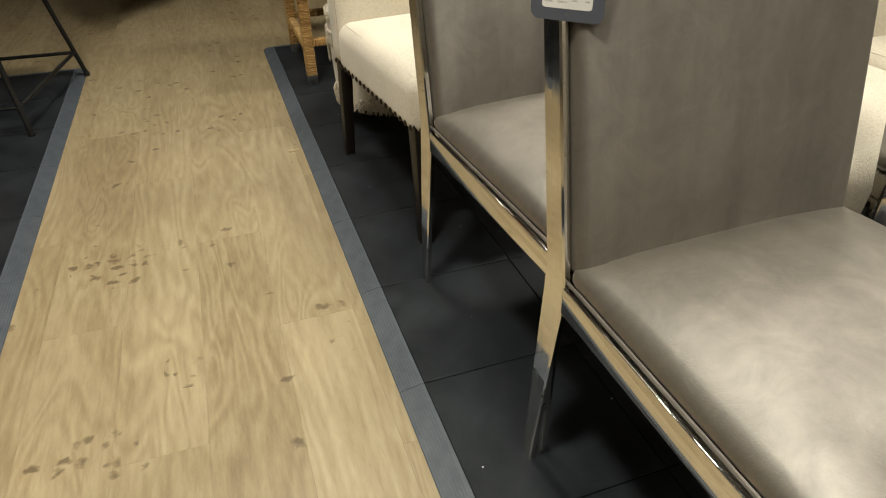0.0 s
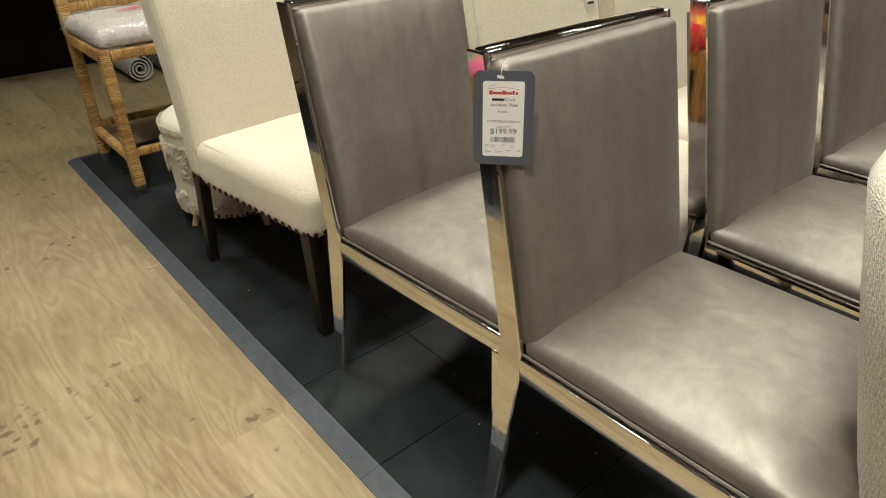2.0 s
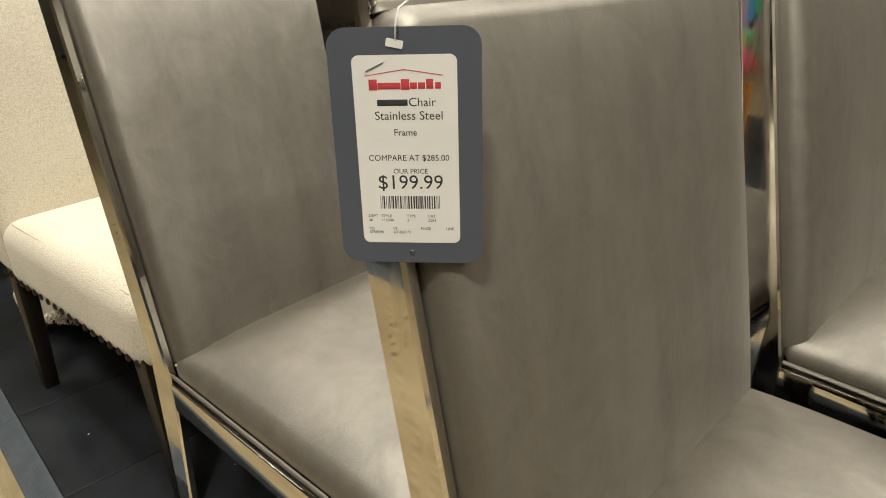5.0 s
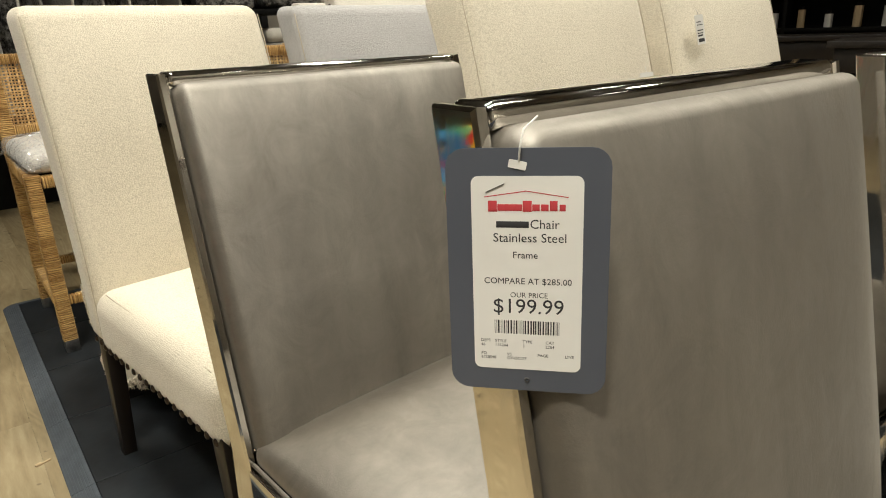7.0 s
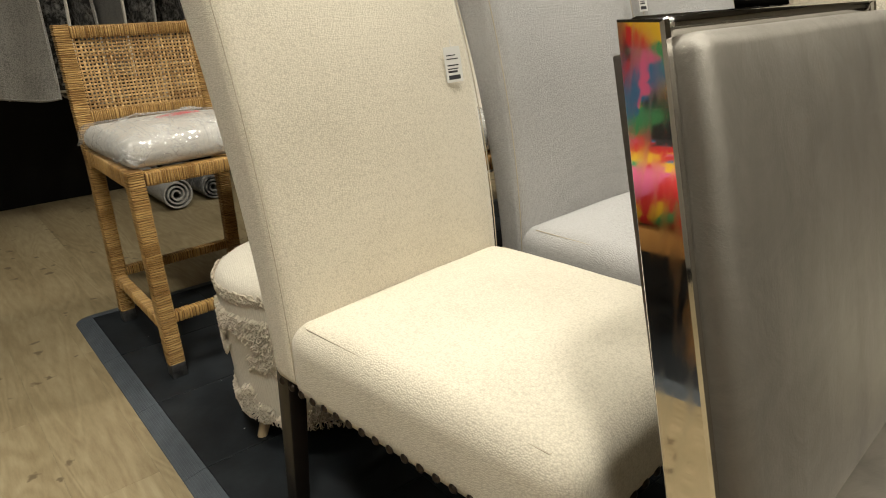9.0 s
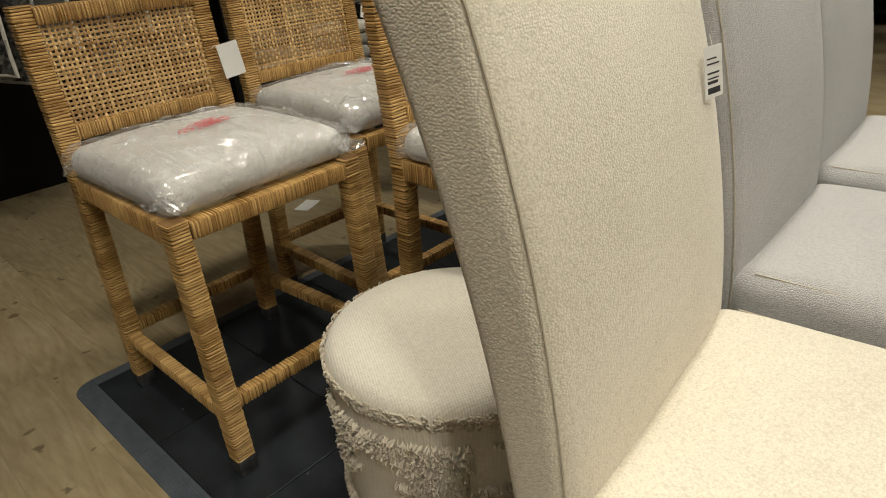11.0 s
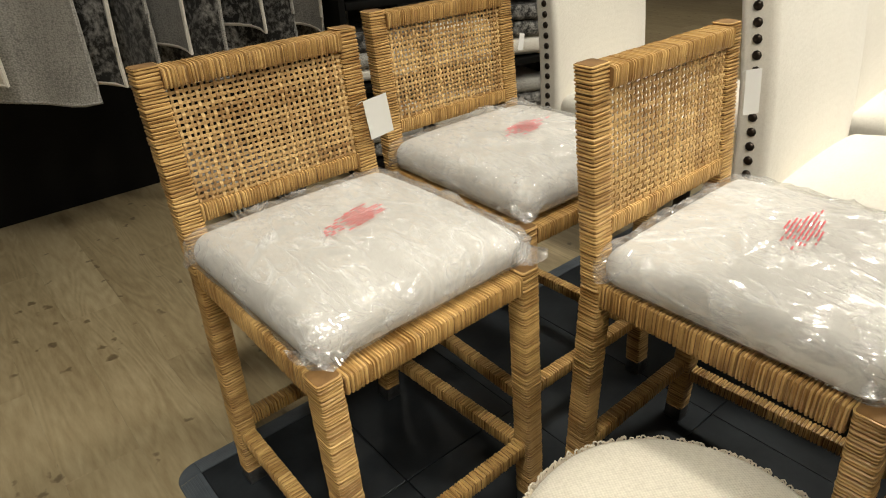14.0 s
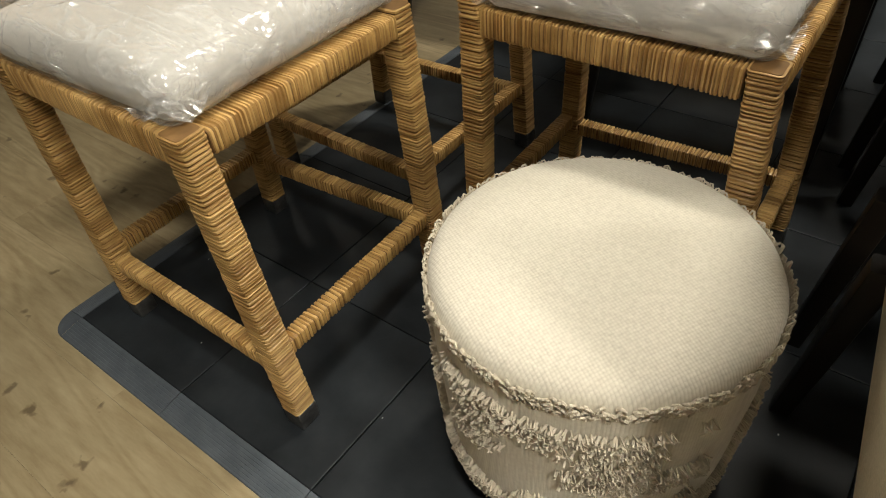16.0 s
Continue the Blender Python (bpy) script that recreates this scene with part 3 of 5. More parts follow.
for lx, ly, lw in LAMPS:
    lamp = thing("ceiling_light", "unseen small square recessed ceiling downlight, lit", "ceiling light", "ceiling lights", pose(lx, ly, 3.6))
    part("diffuser", bar(-0.17, 0.17, -0.17, 0.17, -0.012, -0.004), M_LAMP, lamp)
    for a, b, c, d in ((-0.2, -0.172, -0.2, 0.2), (0.172, 0.2, -0.2, 0.2), (-0.171, 0.171, -0.2, -0.172), (-0.171, 0.171, 0.172, 0.2)):
        part("frame", bar(a, b, c, d, -0.02, 0.0), M_ZINC, lamp)


# ---- rubber display mats ----
TILE, MATZ, END = 0.365, 0.012, 2.08


def mat_tile_mesh():
    v, f = bar(-TILE / 2 + 0.001, TILE / 2 - 0.001, -TILE / 2 + 0.001, TILE / 2 - 0.001, 0.0, MATZ, 0.0022)
    me = bpy.data.meshes.new("tile")
    me.from_pydata(v, [], f)
    me.materials.append(M_TILE)
    return me


def edge_mesh():
    """A ramped edge strip with fine ribs along it; x from 0 down to the outside, y along."""
    prof = [(0.0, 0.0), (0.0, MATZ)]
    for k in range(7):
        x = -0.006 - k * 0.0065
        z = MATZ * (1 - 0.75 * k / 7)
        prof += [(x, z), (x - 0.0045, z - 0.0006), (x - 0.005, z - 0.0016), (x - 0.006, z - 0.0016)]
    prof += [(-0.054, 0.0025), (-0.056, 0.0)]
    n = len(prof)
    h = TILE / 2 - 0.0008
    verts = [(x, -h, z) for x, z in prof] + [(x, h, z) for x, z in prof]
    faces = [tuple(range(n)), tuple(range(2 * n - 1, n - 1, -1))] + [(i, n + i, n + (i + 1) % n, (i + 1) % n) for i in range(n)]
    me = bpy.data.meshes.new("edge_strip")
    me.from_pydata(verts, [], faces)
    me.materials.append(M_STRIP)
    return me


def corner_mesh():
    """The rounded corner that joins two edge strips."""
    rings = [(0.0, MATZ), (0.03, MATZ * 0.6), (0.052, 0.003), (0.056, 0.0)]
    verts = [(0, 0, MATZ)]
    n = 10
    for r, z in rings[1:]:
        verts += [(-r * math.cos(radians(90) * i / n), r * math.sin(radians(90) * i / n), z) for i in range(n + 1)]
    faces = [(0, 1 + i, 2 + i) for i in range(n)]
    for k in range(2):
        a = 1 + k * (n + 1)
        faces += [(a + i, a + n + 1 + i, a + n + 2 + i, a + i + 1) for i in range(n)]
    me = bpy.data.meshes.new("corner")
    me.from_pydata(verts, [], faces)
    me.materials.append(M_STRIP)
    return me


ME_TILE, ME_EDGE, ME_CORNER = mat_tile_mesh(), edge_mesh(), corner_mesh()


def display_mat(nx, ny, at, label):
    """A mat of square tiles: its far corner on the aisle side is at the pose, x away from the aisle and y towards the shop's back."""
    m = thing("display_mat", label, "floor mat", at=at, kind="structure")
    for i in range(nx):
        for j in range(ny):
            part("tile", ME_TILE, None, m, "", pose((i + 0.5) * TILE, -(j + 0.5) * TILE, 0))
    for j in range(ny):
        part("edge_strip", ME_EDGE, None, m, "ribbed grey ramped edge", pose(0, -(j + 0.5) * TILE, 0))
    for i in range(nx):
        part("edge_strip", ME_EDGE, None, m, "ribbed grey ramped edge", pose((i + 0.5) * TILE, 0, 0, 0, 0, -90))
    part("corner", ME_CORNER, None, m, "rounded grey corner piece")
    return m


display_mat(7, 11, pose(0, END, 0), "black rubber tile display mat with grey ramped edging")


# ---- chairs with steel frames ----
def steel_chair(at, label):
    """Faces -y; the origin lies on the floor under the joint of seat and back, in the middle."""
    c = thing("dining_chair", label, "chair", "steel-framed grey dining chairs", at)
    w = 0.263
    upright = [(0.0, 0.405), (0.052, 0.0), (0.08, 0.0), (0.054, 0.46), (0.152, 0.986), (0.111, 0.986), (0.0, 0.455)]
    for s in (-1, 1):
        x0, x1 = sorted((s * w, s * (w - 0.014)))
        part("back_post", prism(upright, x0, x1), M_STEEL, c, "polished steel upright and back leg")
        part("side_rail", bar(x0, x1, -0.54, 0.001, 0.402, 0.449), M_STEEL, c)
        part("front_leg", prism([(-0.54, 0.401), (-0.54, 0.0), (-0.512, 0.0), (-0.498, 0.401)], x0, x1), M_STEEL, c, "polished steel tapered front leg")
    part("front_rail", bar(-w + 0.0145, w - 0.0145, -0.54, -0.516, 0.402, 0.449), M_STEEL, c)
    part("back_rail", bar(-w + 0.0145, w - 0.0145, 0.01, 0.045, 0.405, 0.449), M_STEEL, c)
    v, f = soft_box(2 * w - 0.029, 0.04, 0.019, 0.007, 3, (1, 1, 0))
    part("top_rail", ([(a, e + 0.1315, d + 0.9785) for a, e, d in v], f), M_STEEL, c)
    part("underside", bar(-w + 0.02, w - 0.02, -0.47, 0.005, 0.41, 0.44), M_BLACK, c)

    def crown(x, y, z):
        u, v = x / 0.253, y / 0.272
        up = max(0.0, z) / 0.02
        lift = 0.056 * (1 - min(1.0, abs(u)) ** 3.0) * (1 - min(1.0, abs(v)) ** 3.2) * up
        wrinkle = 0.0022 * noise.noise((x * 9, y * 9, 1.3)) * up
        return np.array([x, y, z + lift + wrinkle])

    v, f = soft_box(0.506, 0.545, 0.04, 0.018, 3, (12, 12, 1), crown)
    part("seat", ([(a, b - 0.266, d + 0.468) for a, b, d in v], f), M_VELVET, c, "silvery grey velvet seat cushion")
    part("seat_piping", tube([(-0.255, 0.0, 0.456), (-0.255, -0.52, 0.456), (-0.243, -0.535, 0.456), (0.243, -0.535, 0.456), (0.255, -0.52, 0.456), (0.255, 0.0, 0.456)], 0.0032, 6), M_VELVET, c)

    def belly(x, y, z):
        u, v = x / 0.25, z / 0.26
        front = max(0.0, -y) / 0.03
        out = 0.016 * (1 - abs(u) ** 4) * (1 - abs(v) ** 4) * front
        pull = 0.0035 * noise.noise((x * 16, 4.1, z * 5)) * front * max(0.0, v) ** 2
        return np.array([x, y - out - pull, z])

    v, f = soft_box(0.494, 0.066, 0.52, 0.016, 3, (12, 1, 12), belly)
    lean = pose(0, 0.0628, 0.7175, -11.8)
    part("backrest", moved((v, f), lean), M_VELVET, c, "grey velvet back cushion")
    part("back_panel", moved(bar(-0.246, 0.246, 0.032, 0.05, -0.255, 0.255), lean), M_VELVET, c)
    return c


GREY_LABEL = "grey velvet dining chair with polished steel frame"
steel_chair(pose(0.391, -0.780, MATZ, 0, 0, 1.2), GREY_LABEL + " and hanging price card")
steel_chair(pose(0.381, -0.172, MATZ, 0, 0, 3.8), GREY_LABEL)
steel_chair(pose(1.03, -0.785, MATZ), GREY_LABEL)
steel_chair(pose(1.70, -0.76, MATZ), GREY_LABEL)


# ---- upholstered side chairs with nailheads ----
ME_NAIL = None


def nail_mesh():
    v, f = dome(0.0086, 0.005)
    me = bpy.data.meshes.new("nailhead")
    me.from_pydata(v, [], f)
    me.materials.append(M_NAIL)
    me.shade_smooth()
    return me


ME_NAIL = nail_mesh()


def cloth_chair(at, cloth, label, group, nails=True):
    """High-backed chair, facing -y; the origin lies on the floor under the joint of seat and back."""
    c = thing("side_chair", label, "chair", group, at)
    w, top = 0.285, 1.105

    def seat_shape(x, y, z):
        u, v = x / w, (y) / 0.28
        up = max(0.0, z) / 0.055
        return np.array([x * (1 - 0.05 * (0.5 - y / 0.6)), y, z + 0.02 * (1 - abs(u) ** 3) * (1 - abs(v) ** 4) * up + 0.0015 * noise.noise((x * 11, y * 11, 5))])

    v, f = soft_box(2 * w, 0.605, 0.156, 0.044, 4, (10, 10, 2), seat_shape)
    part("seat", ([(a, b - 0.29, d + 0.410) for a, b, d in v], f), cloth, c, "padded seat with a welted edge")
    part("seat_seam", tube([(-0.262, -0.04, 0.4865), (-0.2515, -0.545, 0.4835), (-0.234, -0.566, 0.4825), (0.234, -0.566, 0.4825), (0.2515, -0.545, 0.4835), (0.262, -0.04, 0.4865)], 0.0014, 5), M_SEAM, c)

    def back_shape(x, y, z):
        h = (z + 0.36) / 0.745
        lean = 0.05 + 0.125 * h * h + 0.015 * h
        front = max(0.0, -y) / 0.045
        belly = 0.014 * (1 - abs(x / w) ** 3.5) * front * (1 - abs(2 * h - 1) ** 3)
        thin = 0.55 + 0.45 * min(1.0, h)
        return np.array([x * (1 - 0.015 * h), -0.065 + (y + 0.065) * thin + lean - belly, z])

    v, f = soft_box(2 * w, 0.13, 0.745, 0.03, 3, (10, 2, 12), back_shape)
    part("backrest", ([(a, b, d + 0.73) for a, b, d in v], f), cloth, c, "tall gently curved upholstered back")
    for s in (-1, 1):
        line = [back_shape(s * (w - 0.006), -0.0585, -0.35 + 0.7 * i / 12) + np.array([s * 0.0012, 0, 0.73]) for i in range(13)]
        part("back_seam", tube(line, 0.0014, 5), M_SEAM, c)
    for s in (-1, 1):
        part("front_leg", tapered((s * (w - 0.045), -0.55, 0.37), (s * (w - 0.05), -0.555, 0.0), 0.05, 0.036), M_DARKWOOD, c, "dark espresso wooden leg")
        part("back_leg", tapered((s * (w - 0.035), 0.055, 0.37), (s * (w - 0.035), 0.10, 0.0), 0.042, 0.034), M_DARKWOOD, c, "dark espresso wooden leg")
    if nails:
        for s in (-1, 1):
            for i in range(19):
                y = -0.565 + i * 0.0335
                x = s * (w * (1 - 0.05 * (0.5 - (y + 0.275) / 0.6)) - 0.001) if y < 0 else s * (w - 0.004)
                part("nailhead", ME_NAIL, None, c, "", pose(x, y, 0.36, 0, s * 90))
        for i in range(16):
            part("nailhead", ME_NAIL, None, c, "", pose(-0.25 + i * 0.0333, -0.5905, 0.36, 90))
    return c


cloth_chair(pose(0.358, 0.632, MATZ, 0, 0, 5.5), M_CREAM, "cream woven dining chair with nailhead trim and dark legs", "cream dining chairs")
cloth_chair(pose(0.968, -0.10, MATZ, 0, 0, 2), M_CREAM, "cream woven dining chair with nailhead trim and dark legs", "cream dining chairs")
cloth_chair(pose(1.595, -0.09, MATZ, 0, 0, 1), M_CREAM, "cream woven dining chair with nailhead trim and dark legs", "cream dining chairs")
cloth_chair(pose(1.02, 0.69, MATZ, 0, 0, 2), M_GREYCLOTH, "pale grey woven dining chair with tall back", "grey cloth dining chairs", False)
cloth_chair(pose(1.67, 0.74, MATZ, 0, 0, 2), M_GREYCLOTH, "pale grey woven dining chair with tall back", "grey cloth dining chairs", False)


# ---- rattan counter stools ----
def rattan_stool(at, label, seed):
    """Faces -y; the origin lies on the floor in the middle of the front legs' line."""
    c = thing("counter_stool", label, "stool", "rattan counter stools", at)
    w, wf, dep, sh = 0.208, 0.221, 0.475, 0.615
    lw = 0.046
    for s in (-1, 1):
        leg = wound("front_leg", wrapped((s * wf, -0.036, 0.04), (s * wf, 0, sh), lw, lw, seed=seed + s), c, "rattan-wrapped front leg")
        part("foot_cap", bar(s * wf - 0.0215, s * wf + 0.0215, -0.0595, -0.0165, 0.0, 0.045), M_ZINC, leg, "dull metal foot cap")
        leg = wound("back_leg", wrapped((s * w, dep, 0.04), (s * w, dep - 0.01, sh - 0.02), lw, lw, seed=seed + 5 + s), c, "rattan-wrapped back leg")
        part("foot_cap", bar(s * w - 0.0215, s * w + 0.0215, dep - 0.0215, dep + 0.0215, 0.0, 0.045), M_ZINC, leg, "dull metal foot cap")
        wound("back_post", wrapped((s * w, dep - 0.01, sh - 0.02), (s * w, dep + 0.035, 0.992), 0.05, 0.04, seed=seed + 9 + s), c)
        wound("side_apron", wrapped((s * wf, 0.024, sh - 0.026), (s * w, dep - 0.024, sh - 0.026), 0.04, 0.05, seed=seed + 13 + s), c)
        wound("side_stretcher", wrapped((s * wf, -0.006, 0.155), (s * w, dep - 0.024, 0.155), 0.033, 0.033, 0.008, seed + 17 + s), c)
    wound("front_apron", wrapped((-wf + 0.024, 0, sh - 0.026), (wf - 0.024, 0, sh - 0.026), 0.05, 0.04, seed=seed + 21), c)
    wound("back_apron", wrapped((-w + 0.024, dep - 0.01, sh - 0.026), (w - 0.024, dep - 0.01, sh - 0.026), 0.05, 0.04, seed=seed + 22), c)
    wound("front_stretcher", wrapped((-wf + 0.024, -0.026, 0.18), (wf - 0.024, -0.026, 0.18), 0.033, 0.033, 0.008, seed + 23), c)
    wound("back_stretcher", wrapped((-w + 0.024, dep, 0.18), (w - 0.024, dep, 0.18), 0.033, 0.033, 0.008, seed + 24), c)
    y_at = lambda z: dep - 0.01 + 0.045 * (z - sh + 0.02) / (1.02 - sh)
    wound("top_rail", wrapped((-w + 0.02, y_at(0.968), 0.968), (w - 0.02, y_at(0.968), 0.968), 0.055, 0.038, seed=seed + 25), c)
    wound("lower_rail", wrapped((-w + 0.022, y_at(0.712), 0.712), (w - 0.022, y_at(0.712), 0.712), 0.042, 0.036, seed=seed + 26), c)
    rng = random.Random(seed)
    pieces = []
    nx, nz, zb, zt = 31, 20, 0.728, 0.946
    xs = [(-w + 0.024) + (2 * w - 0.048) * (i + 0.5) / nx + rng.uniform(-0.0011, 0.0011) for i in range(nx)]
    zs = [zb + (zt - zb) * (k + 0.5) / nz + rng.uniform(-0.0008, 0.0008) for k in range(nz)]

    def strip(points, across, half):
        verts, faces = [], []
        for p in points:
            for sa, sb in ((-1, -1), (1, -1), (1, 1), (-1, 1)):
                verts.append((p[0] + across[0] * half * sa, p[1] + 0.0011 * sb, p[2] + across[1] * half * sa))
        for i in range(len(points) - 1):
            for k in range(4):
                faces.append((i * 4 + k, i * 4 + (k + 1) % 4, i * 4 + 4 + (k + 1) % 4, i * 4 + 4 + k))
        return verts, faces

    for i, x in enumerate(xs):
        pts = [(x, y_at(zb) - 0.012, zb - 0.012)] + [(x + rng.uniform(-0.0004, 0.0004), y_at(z) - 0.012 + 0.0019 * (1 if (i + k) % 2 else -1), z) for k, z in enumerate(zs)] + [(x, y_at(zt) - 0.012, zt + 0.012)]
        pieces.append(strip(pts, (1, 0), 0.0028 * rng.uniform(0.85, 1.2)))
    for k, z in enumerate(zs):
        pts = [(-w + 0.012, y_at(z) - 0.012, z)] + [(x, y_at(z) - 0.012 - 0.0019 * (1 if (i + k) % 2 else -1), z + rng.uniform(-0.0004, 0.0004)) for i, x in enumerate(xs)] + [(w - 0.012, y_at(z) - 0.012, z)]
        pieces.append(strip(pts, (0, 1), 0.0028 * rng.uniform(0.85, 1.2)))
    for v, f in pieces:
        part("cane_strip", (v, f), M_CANE, c, "", smooth=False)
    return c


def seat_pad(at, seed):
    """A seat pad still in its plastic bag, its origin under the middle."""
    c = thing("seat_pad", "off-white seat cushion wrapped in clear plastic film with red print", "cushion", "wrapped seat cushions", at)

    def puff(x, y, z):
        u, v = x / 0.25, y / 0.245
        up = max(0.0, z) / 0.035
        return np.array([x, y, z + 0.028 * (1 - abs(u) ** 2.6) * (1 - abs(v) ** 2.6) * up])

    v, f = soft_box(0.462, 0.455, 0.072, 0.034, 4, (10, 10, 1), puff)
    part("pad", ([(a, b, d + 0.037) for a, b, d in v], f), M_CUSHION, c)

    def bag(x, y, z):
        p = puff(x, y, z)
        u, v = x / 0.25, y / 0.245
        edge = max(abs(u), abs(v)) ** 6
        loose = max(0.0, noise.noise((x * 7 + seed, y * 7, 2.0)) * 2.0)
        fold = 0.0
        for turn, long, fine, high in ((0.5, 6, 18, 0.012), (-0.8, 9, 27, 0.008), (1.4, 20, 44, 0.003)):
            p0, p1 = x * math.cos(turn) + y * math.sin(turn), y * math.cos(turn) - x * math.sin(turn)
            fold += high * max(0.0, 1 - 3.2 * abs(noise.noise((p0 * long + seed, p1 * fine, z * fine + seed)))) ** 2
        corner = (abs(u) * abs(v)) ** 4
        top = 1 if z > -0.02 else 0.2
        side = 1 + 0.012 + 0.05 * corner + fold * edge * 2.2
        return np.array([p[0] * side, p[1] * side, p[2] + 0.003 + fold * (0.08 + 0.6 * loose + 0.7 * edge) * top])

    v, f = soft_box(0.467, 0.46, 0.074, 0.03, 4, (84, 84, 9), bag)
    part("plastic_film", ([(a, b, d + 0.038) for a, b, d in v], f), M_FILM, c, "clear crinkled plastic film").visible_shadow = False
    # loose pointed ends of the bag
    rng = random.Random(seed)
    for sx, sy, size in ((1, -1, 0.055), (-1, -1, 0.03), (-1, 1, 0.03)):
        verts, faces = [], []
        n = 6
        for i in range(n + 1):
            for k in range(n + 1):
                a, b = i / n, (k / n - 0.5) * (1 - 0.65 * i / n)
                d = Vector((sx, sy, 0)).normalized()
                e = Vector((-d.y, d.x, 0))
                p = Vector((sx * 0.213, sy * 0.21, 0.045)) + d * size * a * 1.1 + e * 0.11 * b + Vector((0, 0, 0.012 * math.sin(9 * b + seed) - 0.018 * a + rng.uniform(-0.003, 0.003)))
                verts.append(tuple(p))
        for i in range(n):
            for k in range(n):
                q = i * (n + 1) + k
                faces.append((q, q + 1, q + n + 2, q + n + 1))
        part("bag_corner", (verts, faces), M_FILM, c, "loose corner of the plastic bag")
    # unreadable red warning lines, printed aslant
    for i in range(9):
        a = (i - 4) * 0.0066
        length = 0.15 - abs(i - 4) * 0.022 + rng.uniform(-0.03, 0.03)
        u = -length / 2 + rng.uniform(-0.02, 0.02)
        end = u + length
        while u < end - 0.006:
            piece = rng.uniform(0.006, 0.02) if abs(u) > 0.04 else rng.uniform(0.012, 0.026)
            px, py = 0.01 + (u + piece / 2) * 0.985 - a * 0.17, -0.005 + a + (u + piece / 2) * 0.17
            z = float(bag(px, py, 0.037)[2]) + 0.0386
            part("print_bar", bar(-piece / 2, piece / 2, -0.0014, 0.0014, 0, 0.0006, 0.0002), M_RED, c, "", pose(px, py, z, 0, 0, 10))
            u += piece + (0.003 if abs(u) < 0.045 else rng.uniform(0.004, 0.014))
    return c


STOOL_LABEL = "natural rattan-wrapped counter stool with cane weave back"
for k, (sx, sy, rz) in enumerate(((0.318, 1.51, 1.5), (0.826, 0.935, 1), (0.88, 1.63, 0))):
    place = pose(sx, sy, MATZ, 0, 0, rz)
    rattan_stool(place, STOOL_LABEL, 11 * k + 1)
    seat_pad(place @ pose(0, 0.222, 0.612), k * 7 + 2)


# ---- fringed pouf ----
def pouf(at):
    c = thing("pouf", "round cream cotton pouf with looped fringe and shaggy tufts", "pouf", at=at)
    R, zb, zt = 0.238, 0.075, 0.43
    prof = [(0.0, zb), (R - 0.03, zb), (R - 0.016, zb + 0.012), (R - 0.011, zb + 0.06), (R - 0.002, 0.30), (R - 0.001, zt - 0.02), (R - 0.008, zt - 0.006), (R - 0.022, zt + 0.004), (R * 0.7, zt + 0.014), (R * 0.35, zt + 0.018), (0.0, zt + 0.019)]
    n = 64
    verts, faces = [], []
    for r, z in prof:
        verts += [(r * math.cos(2 * math.pi * i / n), r * math.sin(2 * math.pi * i / n), z) for i in range(n)]
    for k in range(len(prof) - 1):
        faces += [(k * n + i, k * n + (i + 1) % n, (k + 1) * n + (i + 1) % n, (k + 1) * n + i) for i in range(n)]
    part("body", (verts, faces), M_CANVAS, c, "cream canvas drum with a slightly domed top")
    rng = random.Random(4)
    loops = []
    for i in range(760):
        t = 2 * math.pi * i / 380 + rng.uniform(-0.012, 0.012)
        base, r = Vector((math.cos(t), math.sin(t), 0)), 0.0046 * rng.uniform(0.75, 1.3)
        cen = base * (R + 0.002) + Vector((0, 0, zt - 0.026 + rng.uniform(-0.013, 0.011)))
        side = Vector((-math.sin(t), math.cos(t), 0))
        twist = rng.uniform(-0.7, 0.7)
        d1 = (side * math.cos(twist) + base * math.sin(twist)).normalized()
        d2 = (Vector((0, 0, 1)) + base * rng.uniform(0.1, 0.6)).normalized()
        loops.append(tube([cen + d1 * r * math.cos(a) + d2 * r * 1.5 * math.sin(a) for a in (2 * math.pi * j / 7 for j in range(7))], 0.0017, 4, True))
    part("fringe", join(*loops), M_FRINGE, c, "looped cotton fringe round the rim")
    strands = []
    for i in range(15000):
        t = rng.uniform(0, 2 * math.pi)
        z = rng.uniform(zb + 0.005, zt - 0.07)
        patch = noise.noise((math.cos(t) * 2.6, math.sin(t) * 2.6, z * 7)) + (0.55 if z < zb + 0.05 else 0) + (0.4 if abs(z - 0.245) < 0.02 else 0)
        if patch < 0.2:
            continue
        base = Vector((math.cos(t), math.sin(t), 0))
        side = Vector((-base.y, base.x, 0))
        p = base * (R - 0.003 - 0.012 * max(0.0, (0.3 - z) / 0.225)) + Vector((0, 0, z))
        L = rng.uniform(0.007, 0.014)
        s = rng.uniform(-0.012, 0.012)
        strands.append(tube([p, p + base * rng.uniform(0.007, 0.014) + side * s * 0.5 + Vector((0, 0, -L * 0.4)), p + base * 0.008 + side * s + Vector((0, 0, -L))], 0.0015, 3))
    tufts = part("tufting", join(*strands), M_FRINGE, c, "shaggy cotton tufts on the side")
    tagged(tufts, kind="stuff")
    for a in (35, 125, 215, 305):
        t = radians(a)
        part("leg", tapered((0.17 * math.cos(t), 0.17 * math.sin(t), 0.09), (0.205 * math.cos(t), 0.205 * math.sin(t), 0.0), 0.036, 0.026, r=0.9), M_PALEWOOD, c, "pale wooden splayed leg")
    return c


pouf(pose(0.36, 1.03, MATZ, 0, 0, 150))


